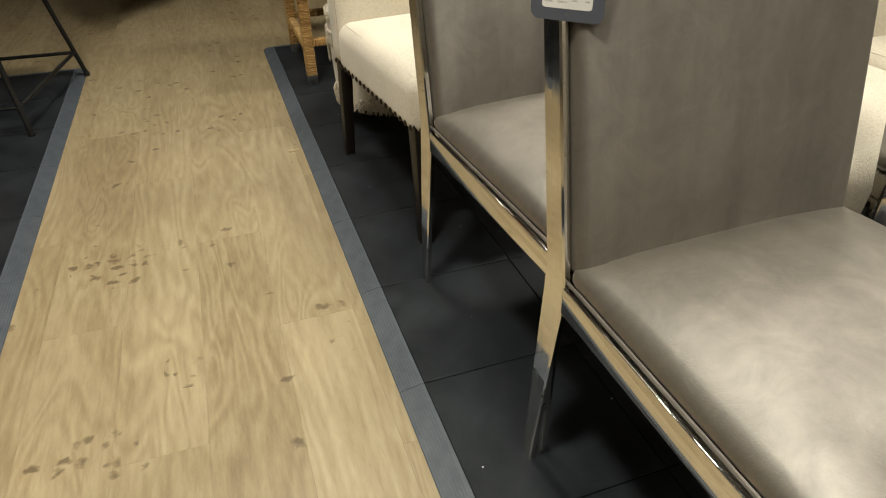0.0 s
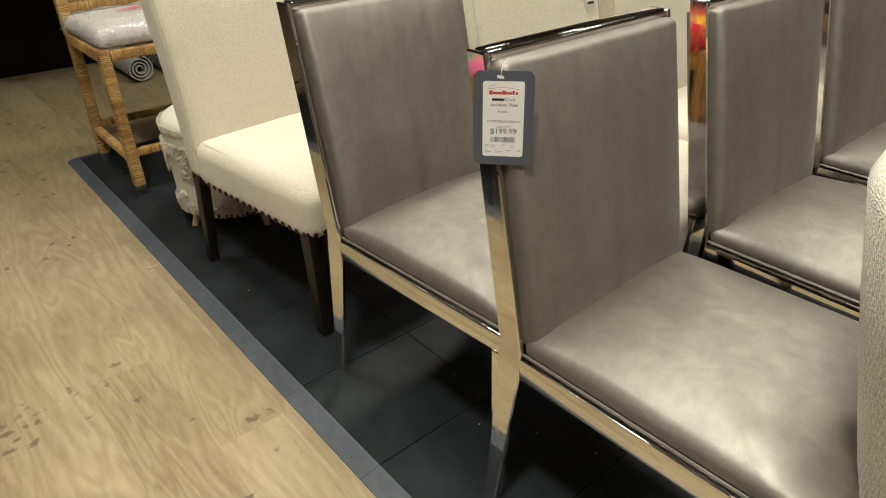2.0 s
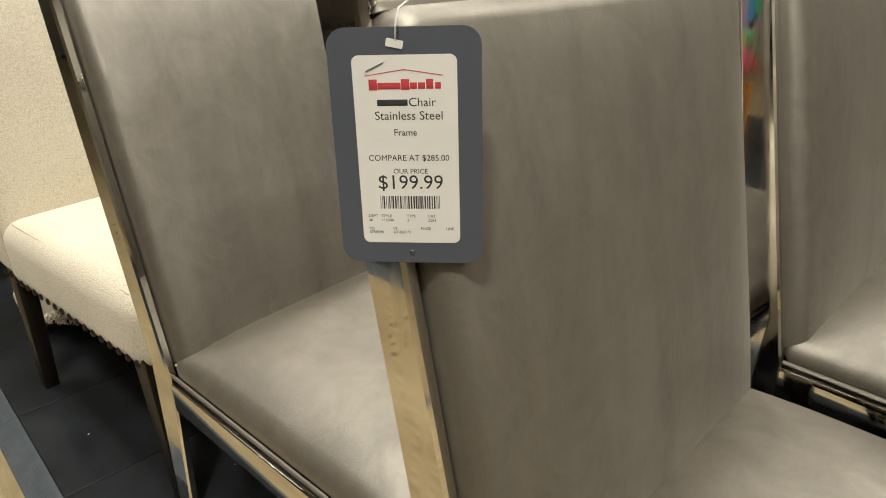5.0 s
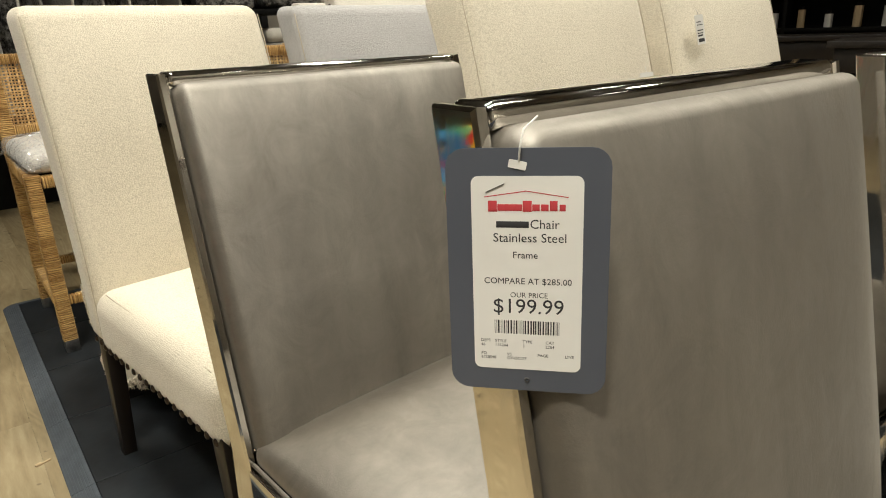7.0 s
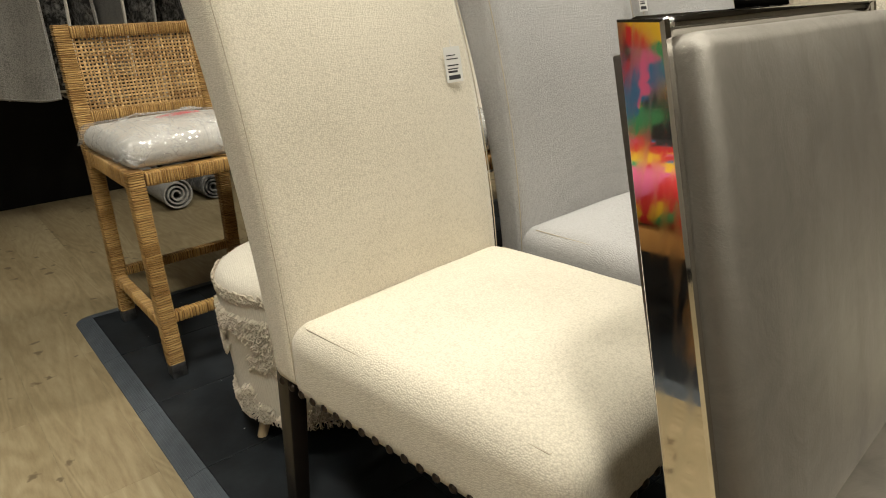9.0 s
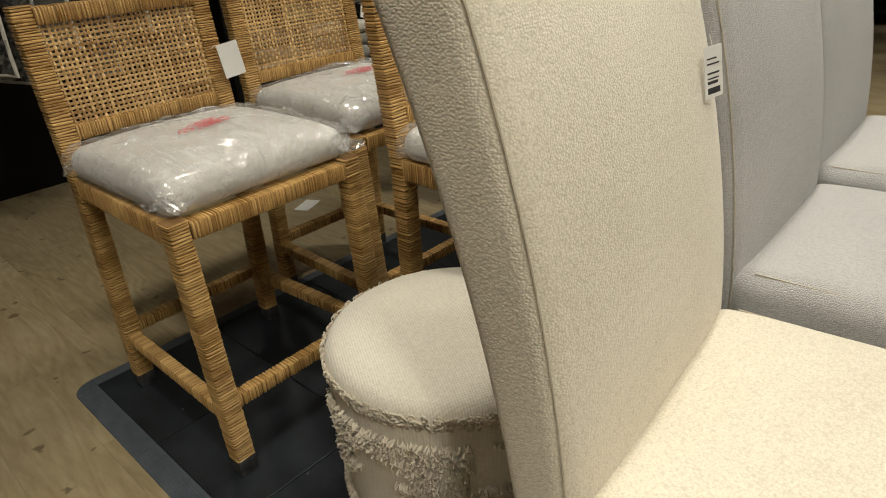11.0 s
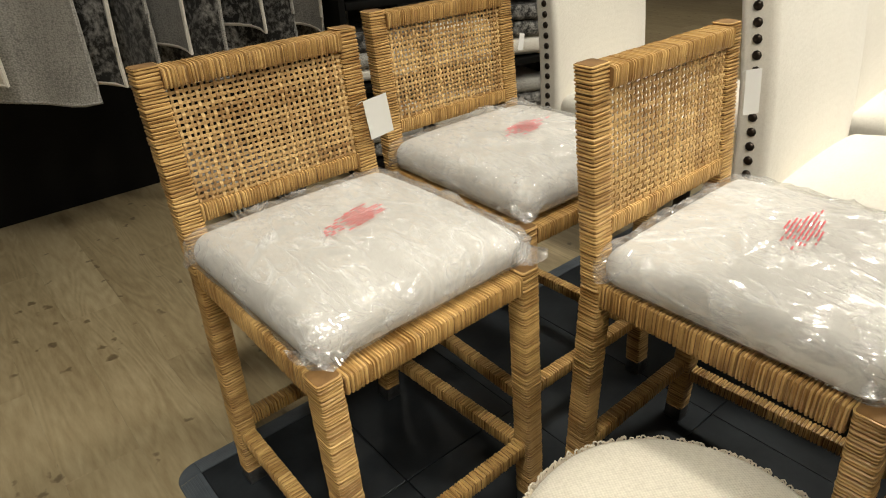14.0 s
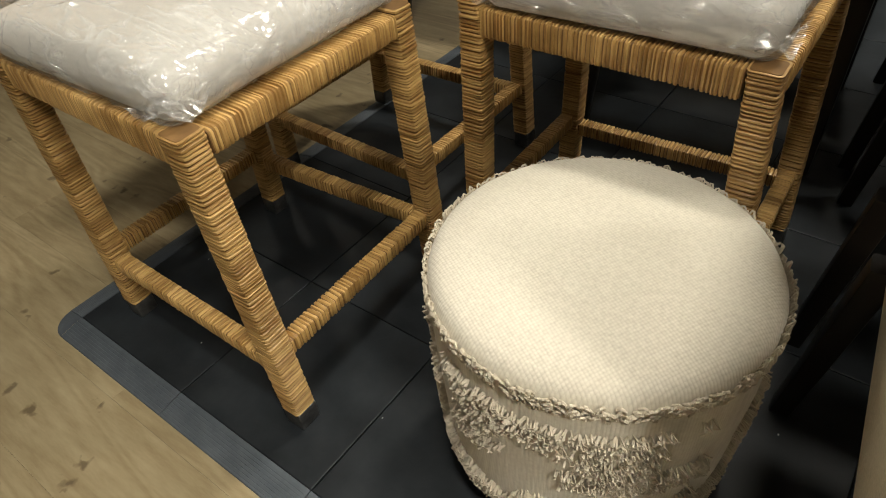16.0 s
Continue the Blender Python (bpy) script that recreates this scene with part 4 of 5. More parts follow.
# ---- price cards and paper tags ----
def price_card(at):
    c = thing("price_card", "blue-grey hang card with a white printed price label", "price tag", at=at)
    part("card", plate(0.109, 0.174, 0.0012, 0.013), M_CARD, c)
    part("label", plate(0.0745, 0.139, 0.0004, 0.005), M_PAPER, c, "white printed label", pose(0, -0.0008, -0.001))
    y = -0.00105
    # store mark: a plain roof line and a row of red blocks
    for a, b in (((-0.028, 0.0545), (0.0, 0.0585)), ((0.0, 0.0585), (0.026, 0.0545))):
        ang = math.degrees(math.atan2(b[1] - a[1], b[0] - a[0]))
        part("mark", bar(-0.0145, 0.0145, -0.0001, 0.0001, -0.0003, 0.0003, 0.00005), M_REDINK, c, "", pose((a[0] + b[0]) / 2, y, (a[1] + b[1]) / 2, 0, -ang))
    for i, wd in enumerate((0.006, 0.005, 0.007, 0.005, 0.006, 0.005, 0.005, 0.005, 0.004)):
        part("mark", bar(-wd / 2, wd / 2, -0.0001, 0.0001, -0.0033 if i in (0, 4) else -0.0027, 0.0042 if i in (0, 4, 7) else 0.0018, 0.00005), M_REDINK, c, "", pose(-0.0228 + i * 0.0058, y, 0.0478))
    part("mark", bar(-0.011, 0.011, -0.0001, 0.0001, -0.0022, 0.0022, 0.00005), M_INK, c, "", pose(-0.0095, y, 0.0357))
    lettering("Chair", 0.0088, M_INK, c, 0.012, y, 0.0357)
    lettering("Stainless Steel", 0.0088, M_INK, c, 0.002, y, 0.0262)
    lettering("Frame", 0.0068, M_INK, c, -0.001, y, 0.0142)
    lettering("COMPARE AT $285.00", 0.0062, M_INK, c, 0.0005, y, -0.0045)
    lettering("OUR PRICE", 0.0052, M_INK, c, 0.0015, y, -0.0145)
    lettering("$199.99", 0.0152, M_INK, c, 0.001, y, -0.0232)
    rng = random.Random(3)
    x = -0.0225
    while x < 0.0225:
        wd = rng.choice((0.0004, 0.0004, 0.0008, 0.0011))
        part("barcode_line", bar(x, x + wd, -0.0001, 0.0001, -0.005, 0.005, 0.00003), M_INK, c, "", pose(0, y, -0.0383))
        x += wd + rng.choice((0.0004, 0.0006, 0.0009))
    for words, z in ((("DEPT", "STYLE", "TYPE", "CAT"), -0.0492), (("46", "115244", "3", "2254"), -0.0525), (("PO", "VS", "PAGE", "LINE"), -0.0592), (("6758598", "GY-DC-77"), -0.0622)):
        for wtxt, x in zip(words, (-0.0325, -0.0225, -0.003, 0.013) if z > -0.055 else (-0.0325, -0.014, 0.0075, 0.0265)):
            lettering(wtxt, 0.0031, M_INK, c, x, y, z, "LEFT")
    part("slot_patch", plate(0.012, 0.0055, 0.0006, 0.0008), M_PAPER, c, "white slot reinforcement", pose(-0.006, -0.001, 0.076, 0, 12))
    part("staple", bar(-0.007, 0.007, -0.0004, 0.0004, -0.0003, 0.0003, 0.0001), M_ZINC, c, "metal staple", pose(-0.021, -0.0012, 0.0605, 0, -25))
    part("eyelet", tube([(0.0016 * math.cos(a), -0.001, 0.0016 * math.sin(a) - 0.0785) for a in (2 * math.pi * j / 10 for j in range(10))], 0.0005, 5, True), M_ZINC, c)
    part("loop", tube([(-0.005, -0.0012, 0.078), (-0.004, -0.004, 0.088), (-0.002, 0.0, 0.099), (0.006, 0.014, 0.106)], 0.0007, 5), M_PAPER, c, "clear plastic tag loop")
    return c


price_card(pose(0.132, -0.715, 0.903, -3, -1, -50) @ Matrix.Scale(0.868, 4))


def paper_tag(at, w, h, label):
    """A small white paper ticket, bars for print too small to read."""
    c = thing("paper_tag", label, "price tag", "white paper tags", at)
    part("card", plate(w, h, 0.0008, 0.002), M_PAPER, c)
    rng = random.Random(int(w * 1e4))
    for z, hh in ((0.26, 0.03), (0.16, 0.03), (-0.02, 0.035), (-0.12, 0.03), (-0.2, 0.06), (-0.36, 0.12)):
        part("print_bar", bar(-w * 0.36, w * rng.uniform(0.15, 0.36), -0.0008, -0.0005, h * (z - hh / 2), h * (z + hh / 2), 0.00005), M_INK, c)
    part("loop", tube([(0, 0, h * 0.42), (0, 0.002, h * 0.6), (0.002, 0.006, h * 0.7)], 0.0006, 4), M_PAPER, c)
    return c


def blank_tag(at, w, h, label):
    c = thing("paper_tag", label, "price tag", "white paper tags", at)
    part("card", plate(w, h, 0.0008, 0.001), M_PAPER, c)
    part("loop", tube([(-w * 0.3, 0, h * 0.4), (-w * 0.5, 0.003, h * 0.5), (-w * 0.75, 0.004, h * 0.45)], 0.0006, 4), M_PAPER, c)
    return c


paper_tag(pose(0.545, 0.676, 0.90, -8, -3, -14), 0.037, 0.07, "white paper price ticket pinned to a cream chair back")
paper_tag(pose(1.165, -0.066, 0.90, -8, -2, -14), 0.037, 0.07, "white paper price ticket pinned to a cream chair back")
paper_tag(pose(1.40, -0.04, 1.02, -12, -4, 2), 0.037, 0.07, "white paper price ticket pinned to a cream chair back")
paper_tag(pose(1.27, 0.735, 1.01, -12, -2, 2), 0.037, 0.07, "white paper price ticket pinned to a grey chair back")
blank_tag(pose(0.546, 1.965, 0.816, -4, -6, 0), 0.062, 0.088, "blank white tag hanging on a rattan stool back")
blank_tag(pose(1.083, 1.40, 0.862, -4, -4, -32), 0.034, 0.092, "blank white tag hanging on a rattan stool back")
blank_tag(pose(1.135, 2.10, 0.86, -4, 14, 0), 0.02, 0.045, "small white tag hanging on a rattan stool back")


# ---- boucle tub chair ----
def tub_chair(at):
    c = thing("tub_chair", "cream boucle tub chair with a rounded back and piped rim", "armchair", at=at)
    R, thick, n = 0.36, 0.085, 40
    verts, faces = [], []
    prof_rings = 12

    def section(t):
        """Height and lean of the shell by its angle from the middle of the back."""
        k = max(0.0, (abs(t) - 40) / 70)
        return 0.95 - 0.28 * min(1.0, k) ** 1.5

    spans = [-112 + 224 * i / n for i in range(n + 1)]
    m = 16
    for t in spans:
        a = radians(90 - t)
        d = Vector((math.cos(a), math.sin(a), 0))
        top = section(t)
        ring = []
        for k in range(6):
            z = 0.14 + (top - thick / 2 - 0.14) * k / 5
            ring.append((R - 0.20 * (1 - k / 5) ** 1.1, z))
        for k in range(1, 6):
            q = radians(180 * k / 5)
            ring.append((R - thick / 2 + thick / 2 * math.cos(q), top - thick / 2 + thick / 2 * math.sin(q)))
        for k in range(1, 6):
            z = top - thick / 2 - (top - thick / 2 - 0.40) * k / 5
            ring.append((R - thick - 0.02 * k / 5, z))
        verts += [tuple(d * r + Vector((0, 0, z))) for r, z in ring]
        m = len(ring)
    for i in range(n):
        for k in range(m - 1):
            faces.append((i * m + k, i * m + m + k, i * m + m + k + 1, i * m + k + 1))
    faces += [tuple(range(m)), tuple(n * m + m - 1 - k for k in range(m))]
    part("shell", (verts, faces), M_BOUCLE, c, "rounded boucle back and arms")
    rim = []
    for t in spans:
        a = radians(90 - t)
        top = section(t)
        q = radians(50)
        rim.append(Vector((math.cos(a), math.sin(a), 0)) * (R - thick / 2 + (thick / 2 + 0.001) * math.cos(q)) + Vector((0, 0, top - thick / 2 + (thick / 2 + 0.001) * math.sin(q))))
    part("piping", tube(rim, 0.0035, 6), M_BOUCLE, c, "piped seam along the rim")
    v, f = soft_box(0.46, 0.46, 0.14, 0.05, 3, (6, 6, 1))
    part("seat", ([(a, b - 0.05, d + 0.40) for a, b, d in v], f), M_BOUCLE, c)
    part("base", bar(-0.2, 0.2, -0.24, 0.16, 0.14, 0.33, 0.02), M_BOUCLE, c)
    for a in (45, 135, 225, 315):
        t = radians(a)
        part("leg", tapered((0.2 * math.cos(t), 0.2 * math.sin(t) - 0.03, 0.16), (0.23 * math.cos(t), 0.23 * math.sin(t) - 0.03, 0.0), 0.035, 0.024, r=0.9), M_DARKWOOD, c)
    return c


tub_chair(pose(0.38, -1.535, MATZ, 0, 0, 6))


# ---- white chairs with nailhead edges, behind the stools ----
def nailed_chair(at, label):
    c = thing("side_chair", label, "chair", "white nailhead chairs", at)
    w = 0.29

    def seat_shape(x, y, z):
        u, v = x / w, y / 0.28
        return np.array([x, y, z + 0.075 * (1 - abs(u) ** 2.4) * (1 - abs(v) ** 3) * max(0.0, z) / 0.055])

    v, f = soft_box(2 * w - 0.02, 0.54, 0.11, 0.035, 3, (8, 8, 2), seat_shape)
    part("seat", ([(a, b - 0.265, d + 0.505) for a, b, d in v], f), M_WHITE, c, "plump white seat")

    def back_shape(x, y, z):
        h = (z + 0.38) / 0.8
        return np.array([x, y + 0.04 + 0.1 * h * h - 0.012 * (1 - abs(x / w) ** 4) * max(0.0, -y) / 0.04, z])

    v, f = soft_box(2 * w, 0.085, 0.80, 0.018, 2, (8, 1, 10), back_shape)
    part("backrest", ([(a, b, d + 0.79) for a, b, d in v], f), M_WHITE, c, "tall white back edged with nailheads")
    for s in (-1, 1):
        part("front_leg", tapered((s * (w - 0.05), -0.5, 0.46), (s * (w - 0.05), -0.5, 0.0), 0.045, 0.034), M_DARKWOOD, c)
        part("back_leg", tapered((s * (w - 0.04), 0.05, 0.42), (s * (w - 0.04), 0.1, 0.0), 0.042, 0.034), M_DARKWOOD, c)
        for i in range(22):
            z = -0.37 + 0.74 * i / 21
            p = back_shape(s * w, 0.0, z)
            part("nailhead", ME_NAIL, None, c, "", pose(p[0], p[1], z + 0.79, 0, s * 90) @ Matrix.Scale(1.35, 4))
    return c


for px, py in ((1.555, 1.43), (1.85, 2.34), (2.27, 1.53)):
    nailed_chair(pose(px, py, MATZ if py < 2 else 0.0, 0, 0, 3), "off-white dining chair edged with dark nailheads")


# ---- across the aisle ----
display_left = display_mat(5, 11, pose(-0.955, END, 0) @ Matrix.Diagonal((-1, 1, 1, 1)), "black rubber tile display mat with grey ramped edging")


def metal_table(at):
    c = thing("side_table", "black metal side table on slim splayed round legs", "table", at=at)
    feet = [(0.0, 0.0), (-0.13, -0.71), (-0.75, -0.66), (-0.68, 0.04)]
    tops = [(-0.12, -0.12), (-0.2, -0.6), (-0.62, -0.56), (-0.58, -0.1)]
    for (fx, fy), (tx, ty) in zip(feet, tops):
        leg = part("leg", tube([(fx, fy, 0.012), (tx, ty, 0.72)], 0.0105, 10), M_BLACKMETAL, c)
        part("foot_pad", tube([(fx, fy, 0.0), (fx, fy, 0.014)], 0.014, 10), M_BLACKMETAL, leg)
    for a, b in ((0, 1), (1, 2), (2, 3), (3, 0)):
        s = 0.16
        pa = [feet[a][i] + (tops[a][i] - feet[a][i]) * s for i in (0, 1)]
        pb = [feet[b][i] + (tops[b][i] - feet[b][i]) * s for i in (0, 1)]
        part("stretcher", tube([(*pa, 0.115), (*pb, 0.115)], 0.008, 8), M_BLACKMETAL, c)
    part("top", bar(-0.72, -0.06, -0.66, -0.04, 0.72, 0.745, 0.004), M_DARKWOOD, c)
    return c


metal_table(pose(-0.895, 2.0, 0.006))


def bright_armchair(at):
    """Faces the aisle, +x."""
    c = thing("accent_chair", "accent chair in bright patchwork cloth on an orange wooden frame", "armchair", at=at)
    for sx in (-0.3, 0.28):
        for sy in (-0.31, 0.31):
            part("leg", tapered((sx, sy, 0.40), (sx, sy, 0.0), 0.06, 0.05), M_ORANGEWOOD, c)
    for sy in (-0.31, 0.31):
        part("side_rail", bar(-0.27, 0.25, sy - 0.022, sy + 0.022, 0.30, 0.37), M_ORANGEWOOD, c)
        part("floor_rail", bar(-0.27, 0.25, sy - 0.022, sy + 0.022, 0.05, 0.10), M_ORANGEWOOD, c)
    part("front_rail", bar(0.262, 0.298, -0.28, 0.28, 0.30, 0.37), M_ORANGEWOOD, c)
    v, f = soft_box(0.62, 0.6, 0.16, 0.06, 3, (6, 6, 1))
    part("seat", ([(a, b, d + 0.45) for a, b, d in v], f), M_ART, c, "multicoloured patchwork seat")
    v, f = soft_box(0.16, 0.64, 0.56, 0.06, 3, (1, 6, 6))
    part("backrest", ([(a - 0.24 - 0.15 * (d + 0.28), b, d + 0.72) for a, b, d in v], f), M_ART, c, "multicoloured patchwork back")
    for sy in (-0.33, 0.33):
        v, f = soft_box(0.5, 0.07, 0.2, 0.03, 3, (4, 1, 2))
        part("arm", ([(a, b + sy, d + 0.56) for a, b, d in v], f), M_ART, c)
    return c


bright_armchair(pose(-1.40, 0.62, MATZ))


# ---- far end: hanging rugs, rolled rugs, shelves ----
def hanging_rug(x, y, depth, z0, z1, mat, label, seed, turn=0.0):
    c = thing("hanging_rug", label, "rug", "hanging rugs", pose(x, y, 0, 0, 0, turn))
    n, m = 14, 10
    front, back = [], []
    for i in range(n + 1):
        for k in range(m + 1):
            v, u = i / n, k / m
            z = z1 + (z0 - z1) * v + 0.03 * math.sin(u * 3 + seed)
            wob = 0.03 * noise.noise((u * 2.2, v * 1.6, seed)) + 0.02 * math.sin(u * 9 + seed) * v
            front.append((wob, depth * u + 0.02 * v * math.sin(seed), z))
            back.append((wob + 0.011, depth * u + 0.02 * v * math.sin(seed), z))
    faces, w, off = [], m + 1, (n + 1) * (m + 1)
    for i in range(n):
        for k in range(m):
            q = i * w + k
            faces += [(q, q + w, q + w + 1, q + 1), (off + q, off + q + 1, off + q + w + 1, off + q + w)]
    rim = [k for k in range(w)] + [i * w + m for i in range(1, n + 1)] + [n * w + k for k in range(m - 1, -1, -1)] + [i * w for i in range(n - 1, 0, -1)]
    for a, b in zip(rim, rim[1:] + rim[:1]):
        faces.append((a, b, off + b, off + a))
    part("rug_sheet", (front + back, faces), mat, c)
    edge = [Vector(front[i * w]) + Vector((0.005, 0, 0)) for i in range(n + 1)] + [Vector(front[n * w + k]) + Vector((0.005, 0, 0)) for k in range(1, w)]
    part("binding", tube(edge, 0.008, 6), M_WHITE if seed % 2 else M_GREYRUG, c, "pale stitched edge binding")
    part("clamp_bar", bar(-0.012, 0.024, 0, (3.99 - y) / math.cos(radians(turn)), z1 - 0.01, z1 + 0.05), M_BLACKMETAL, c)
    return c


for k, (rx, ry, rz0, cloth, turn, words) in enumerate((
        (0.0, 3.10, 0.76, M_CREAM, 38, "cream rug hanging from a rack"), (0.24, 3.16, 0.70, M_GREYRUG, 50, "plain grey rug hanging from a rack"),
        (0.37, 3.26, 0.66, M_DARKRUG, 30, "dark mottled rug hanging from a rack"), (0.50, 3.3, 0.64, M_DARKRUG, 18, "dark mottled rug hanging from a rack"),
        (0.64, 3.34, 0.72, M_GREYRUG, 12, "plain grey rug hanging from a rack"), (0.80, 3.38, 0.62, M_DARKRUG, 26, "dark mottled rug hanging from a rack"),
        (0.97, 3.42, 0.74, M_DARKRUG, 14, "dark mottled rug hanging from a rack"), (1.13, 3.44, 0.66, M_DARKRUG, 28, "dark mottled rug hanging from a rack"),
        (1.28, 3.46, 0.70, M_GREYRUG, 16, "plain grey rug hanging from a rack"), (1.42, 3.48, 0.6, M_DARKRUG, 22, "dark mottled rug hanging from a rack"))):
    hanging_rug(rx, ry, 0.5, rz0, 1.62, cloth, words, 3 * k + 1, turn)
hanging_rug(-0.88, 2.6, 1.0, 0.25, 1.62, M_RIBRUG, "cream ribbed rug hanging low from a rack", 2, -31)
rack = thing("rug_rack", "black metal rack of swing arms holding rugs", "display rack", at=pose(0, 0, 0))
part("rail", bar(-1.3, 2.1, 3.98, 4.03, 1.65, 1.70), M_BLACKMETAL, rack)
for px in (-1.25, 2.05):
    part("post", bar(px - 0.025, px + 0.025, 3.98, 4.03, 0, 1.65), M_BLACKMETAL, rack)
# unseen black board, a stand-in for the deep shade behind and under the rugs
part("backboard", bar(-1.3, 2.1, 4.06, 4.10, 0, 2.2), M_BLACK, rack)


def rolled_rug(at, r, length, mat, label):
    c = thing("rolled_rug", label, "rug", "rolled rugs", at)
    pts = []
    turns = 3.2
    for i in range(70):
        a = turns * 2 * math.pi * i / 69
        q = r * (0.22 + 0.78 * i / 69)
        pts.append((q * math.cos(a), q * math.sin(a)))
    th = 0.009
    verts = []
    for y in (0.0, length):
        for x, z in pts:
            k = 1 - th / max(0.02, math.hypot(x, z))
            verts += [(x, y, z), (x * k, y, z * k)]
    n = len(pts)
    faces = []
    for i in range(n - 1):
        a, b = 2 * i, 2 * n + 2 * i
        faces += [(a, a + 2, b + 2, b), (a + 1, b + 1, b + 3, a + 3), (a, a + 1, a + 3, a + 2), (b, b + 2, b + 3, b + 1)]
    part("roll", (verts, faces), mat, c)
    return c


rolled_rug(pose(0.72, 3.28, 0.09), 0.09, 0.9, M_GREYRUG, "rolled grey patterned rug on the floor")
rolled_rug(pose(0.95, 3.34, 0.08), 0.08, 0.9, M_DARKRUG, "rolled dark patterned rug on the floor")

shelf = thing("shelf_unit", "dark shelf unit stacked with folded patterned rugs", "shelf", at=pose(1.75, 3.25, 0, 0, 0, -12))
for z in (0.05, 0.42, 0.79, 1.16):
    part("shelf_board", bar(-0.42, 0.75, 0.0, 0.5, z, z + 0.03), M_BLACK, shelf)
for x in (-0.44, 0.77):
    part("side", bar(x - 0.015, x + 0.015, 0.0, 0.5, 0.0, 1.5), M_BLACK, shelf)
rng = random.Random(8)
for z in (0.082, 0.452, 0.822, 1.192):
    for x in (-0.25, 0.17, 0.55):
        zz = z
        for k in range(3):
            h = rng.uniform(0.06, 0.095)
            v, f = soft_box(0.36, 0.42, h, h * 0.46, 3, (4, 4, 0), lambda a, b, d: np.array([a, b, d + 0.006 * math.sin(a * 12 + 3)]))
            m = (M_GREYRUG, M_DARKRUG, M_WHITE)[rng.randrange(3)]
            ob = part("folded_rug", ([(a, b, d + h / 2 + 0.004) for a, b, d in v], f), m, None, "", pose(1.75, 3.25, 0, 0, 0, -12) @ pose(x, 0.23 + rng.uniform(-0.02, 0.02), zz))
            tagged(ob, "folded patterned rug stacked on a dark shelf", "rug", "folded rugs")
            zz += h + 0.002

sheet = part("paper_sheet", plate(0.12, 0.07, 0.001, 0.006), M_PAPER, None, "", pose(1.17, 2.68, 0.003, 90, 0, 25))
tagged(sheet, "loose white paper card lying on the floor", "paper")


# ---- right-hand distance: plank coffee table, dark desks, shelving ----
def coffee_table(at):
    c = thing("coffee_table", "reclaimed pine plank coffee table on thin black wire legs", "table", at=at)
    for i in range(5):
        part("plank", bar(0.0, 2.3, -0.68 + i * 0.136, -0.546 + i * 0.136, 0.395, 0.44, 0.004), M_PLANKWOOD, c)
    for x in (0.1, 2.2):
        for y in (-0.6, -0.08):
            part("leg", tube([(x - 0.05, y, 0.394), (x, y, 0.0), (x + 0.05, y, 0.394)], 0.005, 6), M_BLACKMETAL, c, "bent black wire leg")
    part("brace", tube([(0.1, -0.6, 0.02), (0.1, -0.08, 0.39)], 0.004, 6), M_BLACKMETAL, c)
    part("brace", tube([(0.1, -0.08, 0.02), (0.1, -0.6, 0.39)], 0.004, 6), M_BLACKMETAL, c)
    return c


coffee_table(pose(2.52, -0.66, MATZ, 0, 0, 12))


def dark_desk(at, label):
    c = thing("desk", label, "table", "dark desks", at)
    part("top", bar(-0.7, 0.7, -0.32, 0.32, 0.86, 0.90, 0.004), M_DARKWOOD, c)
    part("apron", bar(-0.66, 0.66, -0.29, 0.29, 0.72, 0.859, 0.003), M_DARKWOOD, c)
    for x in (-0.66, 0.66):
        for y in (-0.28, 0.28):
            part("leg", tapered((x, y, 0.72), (x, y, 0.0), 0.06, 0.045), M_DARKWOOD, c)
    return c


dark_desk(pose(5.6, 1.5, 0, 0, 0, -60), "dark wooden desk with a plain top")
dark_desk(pose(4.6, 0.2, 0, 0, 0, -75), "dark wooden desk with a plain top")
unit = thing("shelf_unit", "black open shelving with small bottles and boxes", "shelf", at=pose(6.9, 1.6, 0, 0, 0, -80))
for z in (0.1, 0.5, 0.9, 1.3, 1.7):
    part("shelf_board", bar(-2.2, 2.2, 0, 0.4, z, z + 0.03), M_BLACK, unit)
for x in (-2.22, -0.75, 0.75, 2.22):
    part("side", bar(x - 0.018, x + 0.018, 0, 0.4, 0, 2.0), M_BLACK, unit)
part("back_board", bar(-2.2, 2.2, 0.402, 0.42, 0, 2.0), M_BLACK, unit)
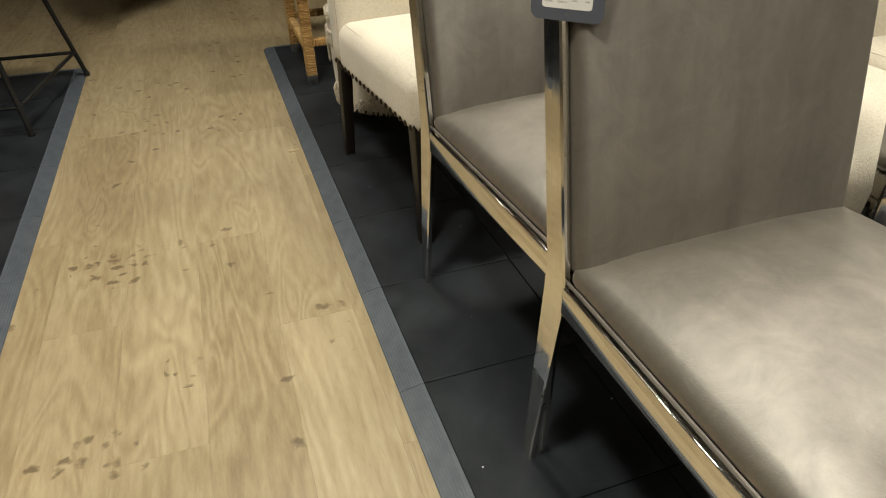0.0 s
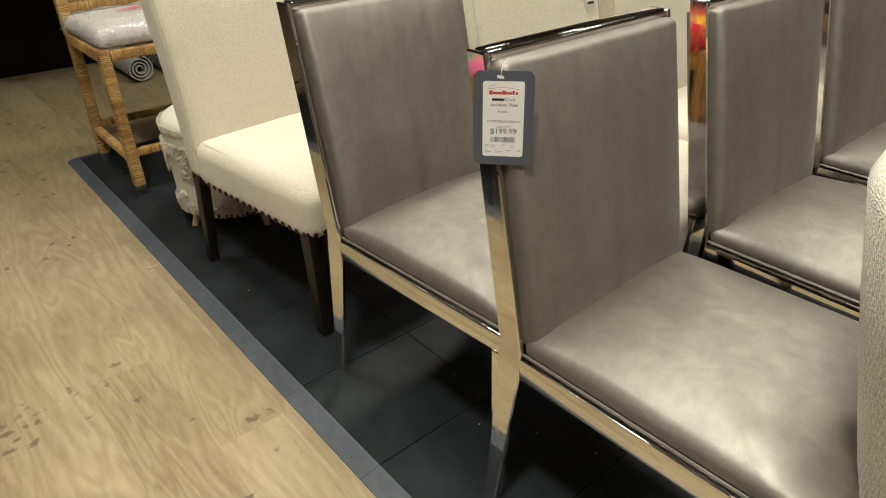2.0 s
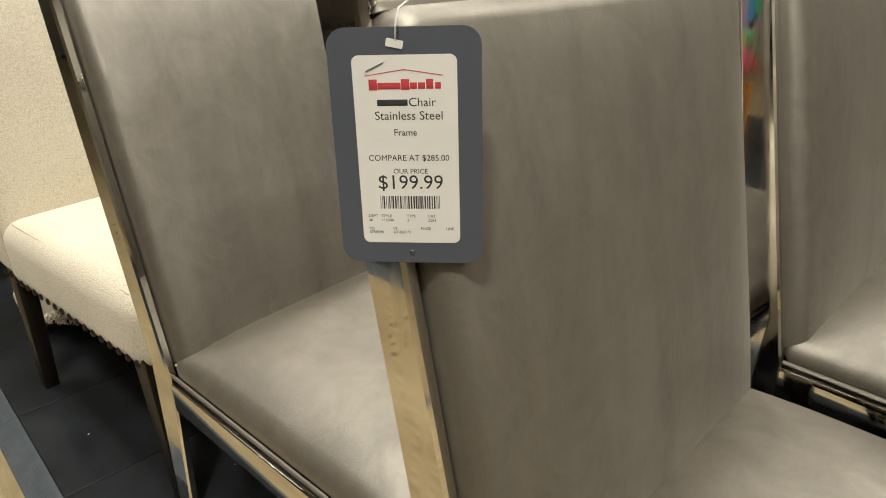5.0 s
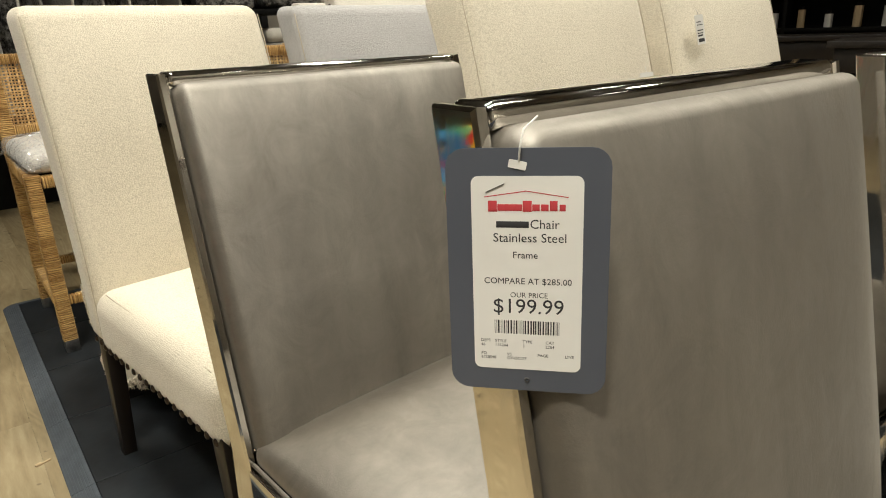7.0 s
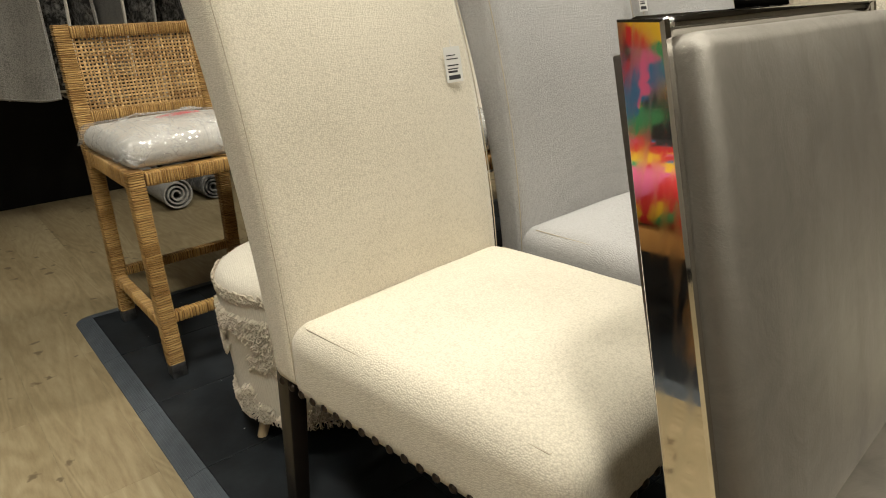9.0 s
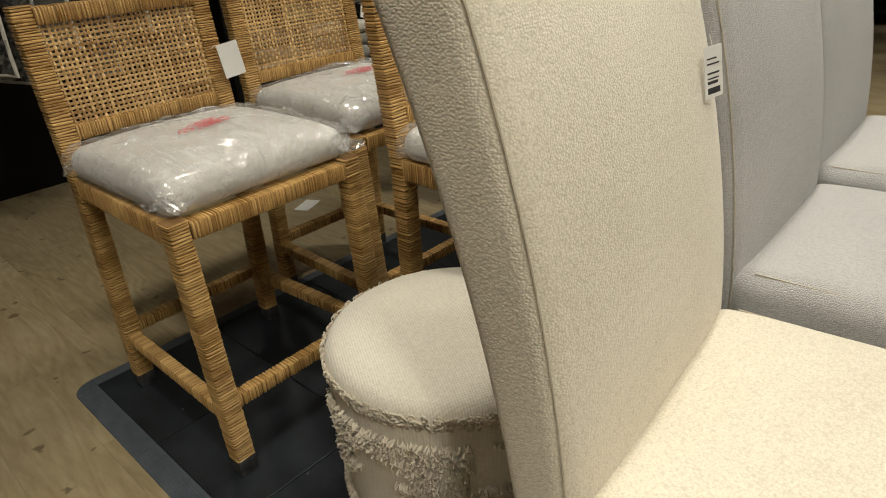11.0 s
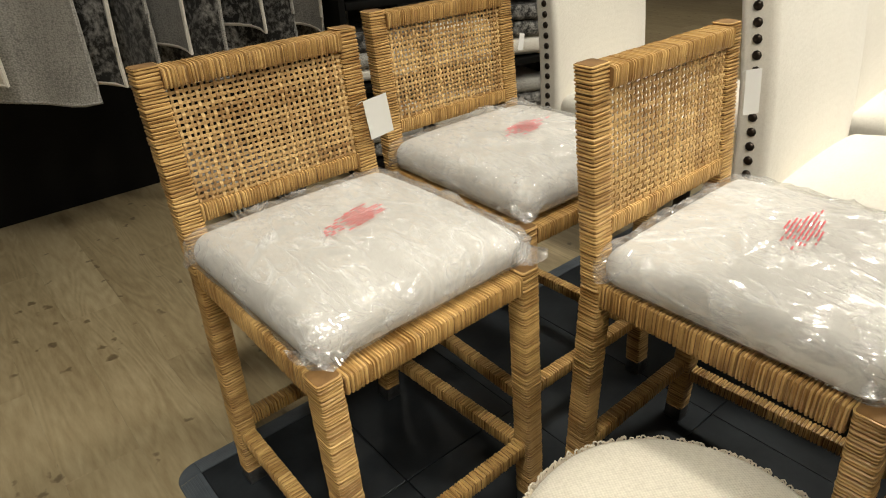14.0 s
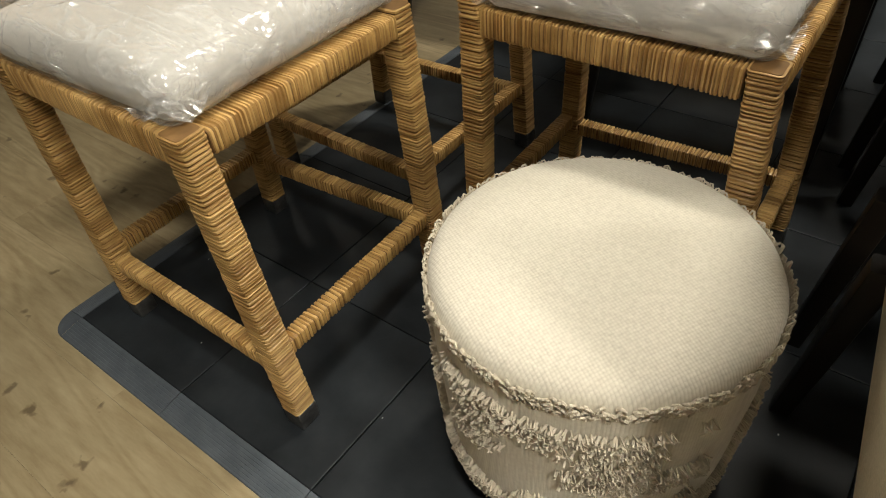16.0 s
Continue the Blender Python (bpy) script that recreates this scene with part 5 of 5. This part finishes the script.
for z in (0.93, 1.33):
    for i in range(18):
        x = -2.1 + i * 0.245
        if abs(abs(x) - 0.75) < 0.07:
            continue
        r, h = rng.uniform(0.028, 0.045), rng.uniform(0.12, 0.2)
        bt = thing("bottle", "small pale bottle on a black shelf", "bottle", "shelf bottles", pose(6.9, 1.6, 0, 0, 0, -80) @ pose(x, 0.15, z + 0.001))
        part("body", tapered((0, 0, 0), (0, 0, h), 2 * r, 2 * r, r=0.9), M_PAPER if i % 2 else M_PALEWOOD, bt)
        part("cap", tapered((0, 0, h), (0, 0, h + 0.03), r, r * 0.9, r=0.9), M_BLACK, bt)


# ---- crumbs on floor and mat ----
chip = part("debris", join(bar(-0.018, 0.018, -0.003, 0.003, 0.0, 0.004, 0.001), bar(-0.02, -0.004, -0.002, 0.006, 0.001, 0.006, 0.001)), M_PALEWOOD, None, "", pose(-0.086, 0.815, 0.0, 0, 0, 20))
tagged(chip, "small splinter of wood lying on the floor", "debris")
rng = random.Random(21)
crumbs = []
for i in range(22):
    x, y = rng.uniform(0.02, 0.7), rng.uniform(-1.0, 2.0)
    s = rng.uniform(0.0008, 0.0022)
    crumbs.append(bar(x - s, x + s, y - s * 0.7, y + s * 0.7, MATZ, MATZ + s * 0.5, 0.0003))
dust = part("crumbs", join(*crumbs), M_PAPER)
tagged(dust, "pale crumbs and lint on the black mat", "debris", kind="stuff")


# ---- floor planks ----
PW, PL = 0.182, 1.22


def plank_shape(w, l):
    return bar(-w / 2 + 0.0001, w / 2 - 0.0001, -l / 2 + 0.0001, l / 2 - 0.0001, -0.003, 0.0, 0.0004)


me_plank = bpy.data.meshes.new("plank")
_v, _f = plank_shape(PW, PL)
me_plank.from_pydata(_v, [], _f)
me_plank.materials.append(M_FLOOR)
far = []
cols = int((X1 - X0) / PW)
for i in range(cols):
    x = X0 + (i + 0.5) * PW
    shift = (i * 0.37 % 1.0) * PL
    j = 0
    y = Y0 - shift + PL / 2
    while y - PL / 2 < Y1:
        if -2.2 < x < 2.2 and -2.4 < y < 4.6:
            part("plank", me_plank, None, ground, "", pose(x, y, 0))
        elif Y0 < y - PL / 2 and y + PL / 2 < Y1:
            far.append(([(a + x, b + y, c) for a, b, c in _v], _f))
        y += PL
rest = part("far_planks", join(*far), M_FLOOR, ground, smooth=False)
tagged(rest, "light oak vinyl planks", kind="stuff")
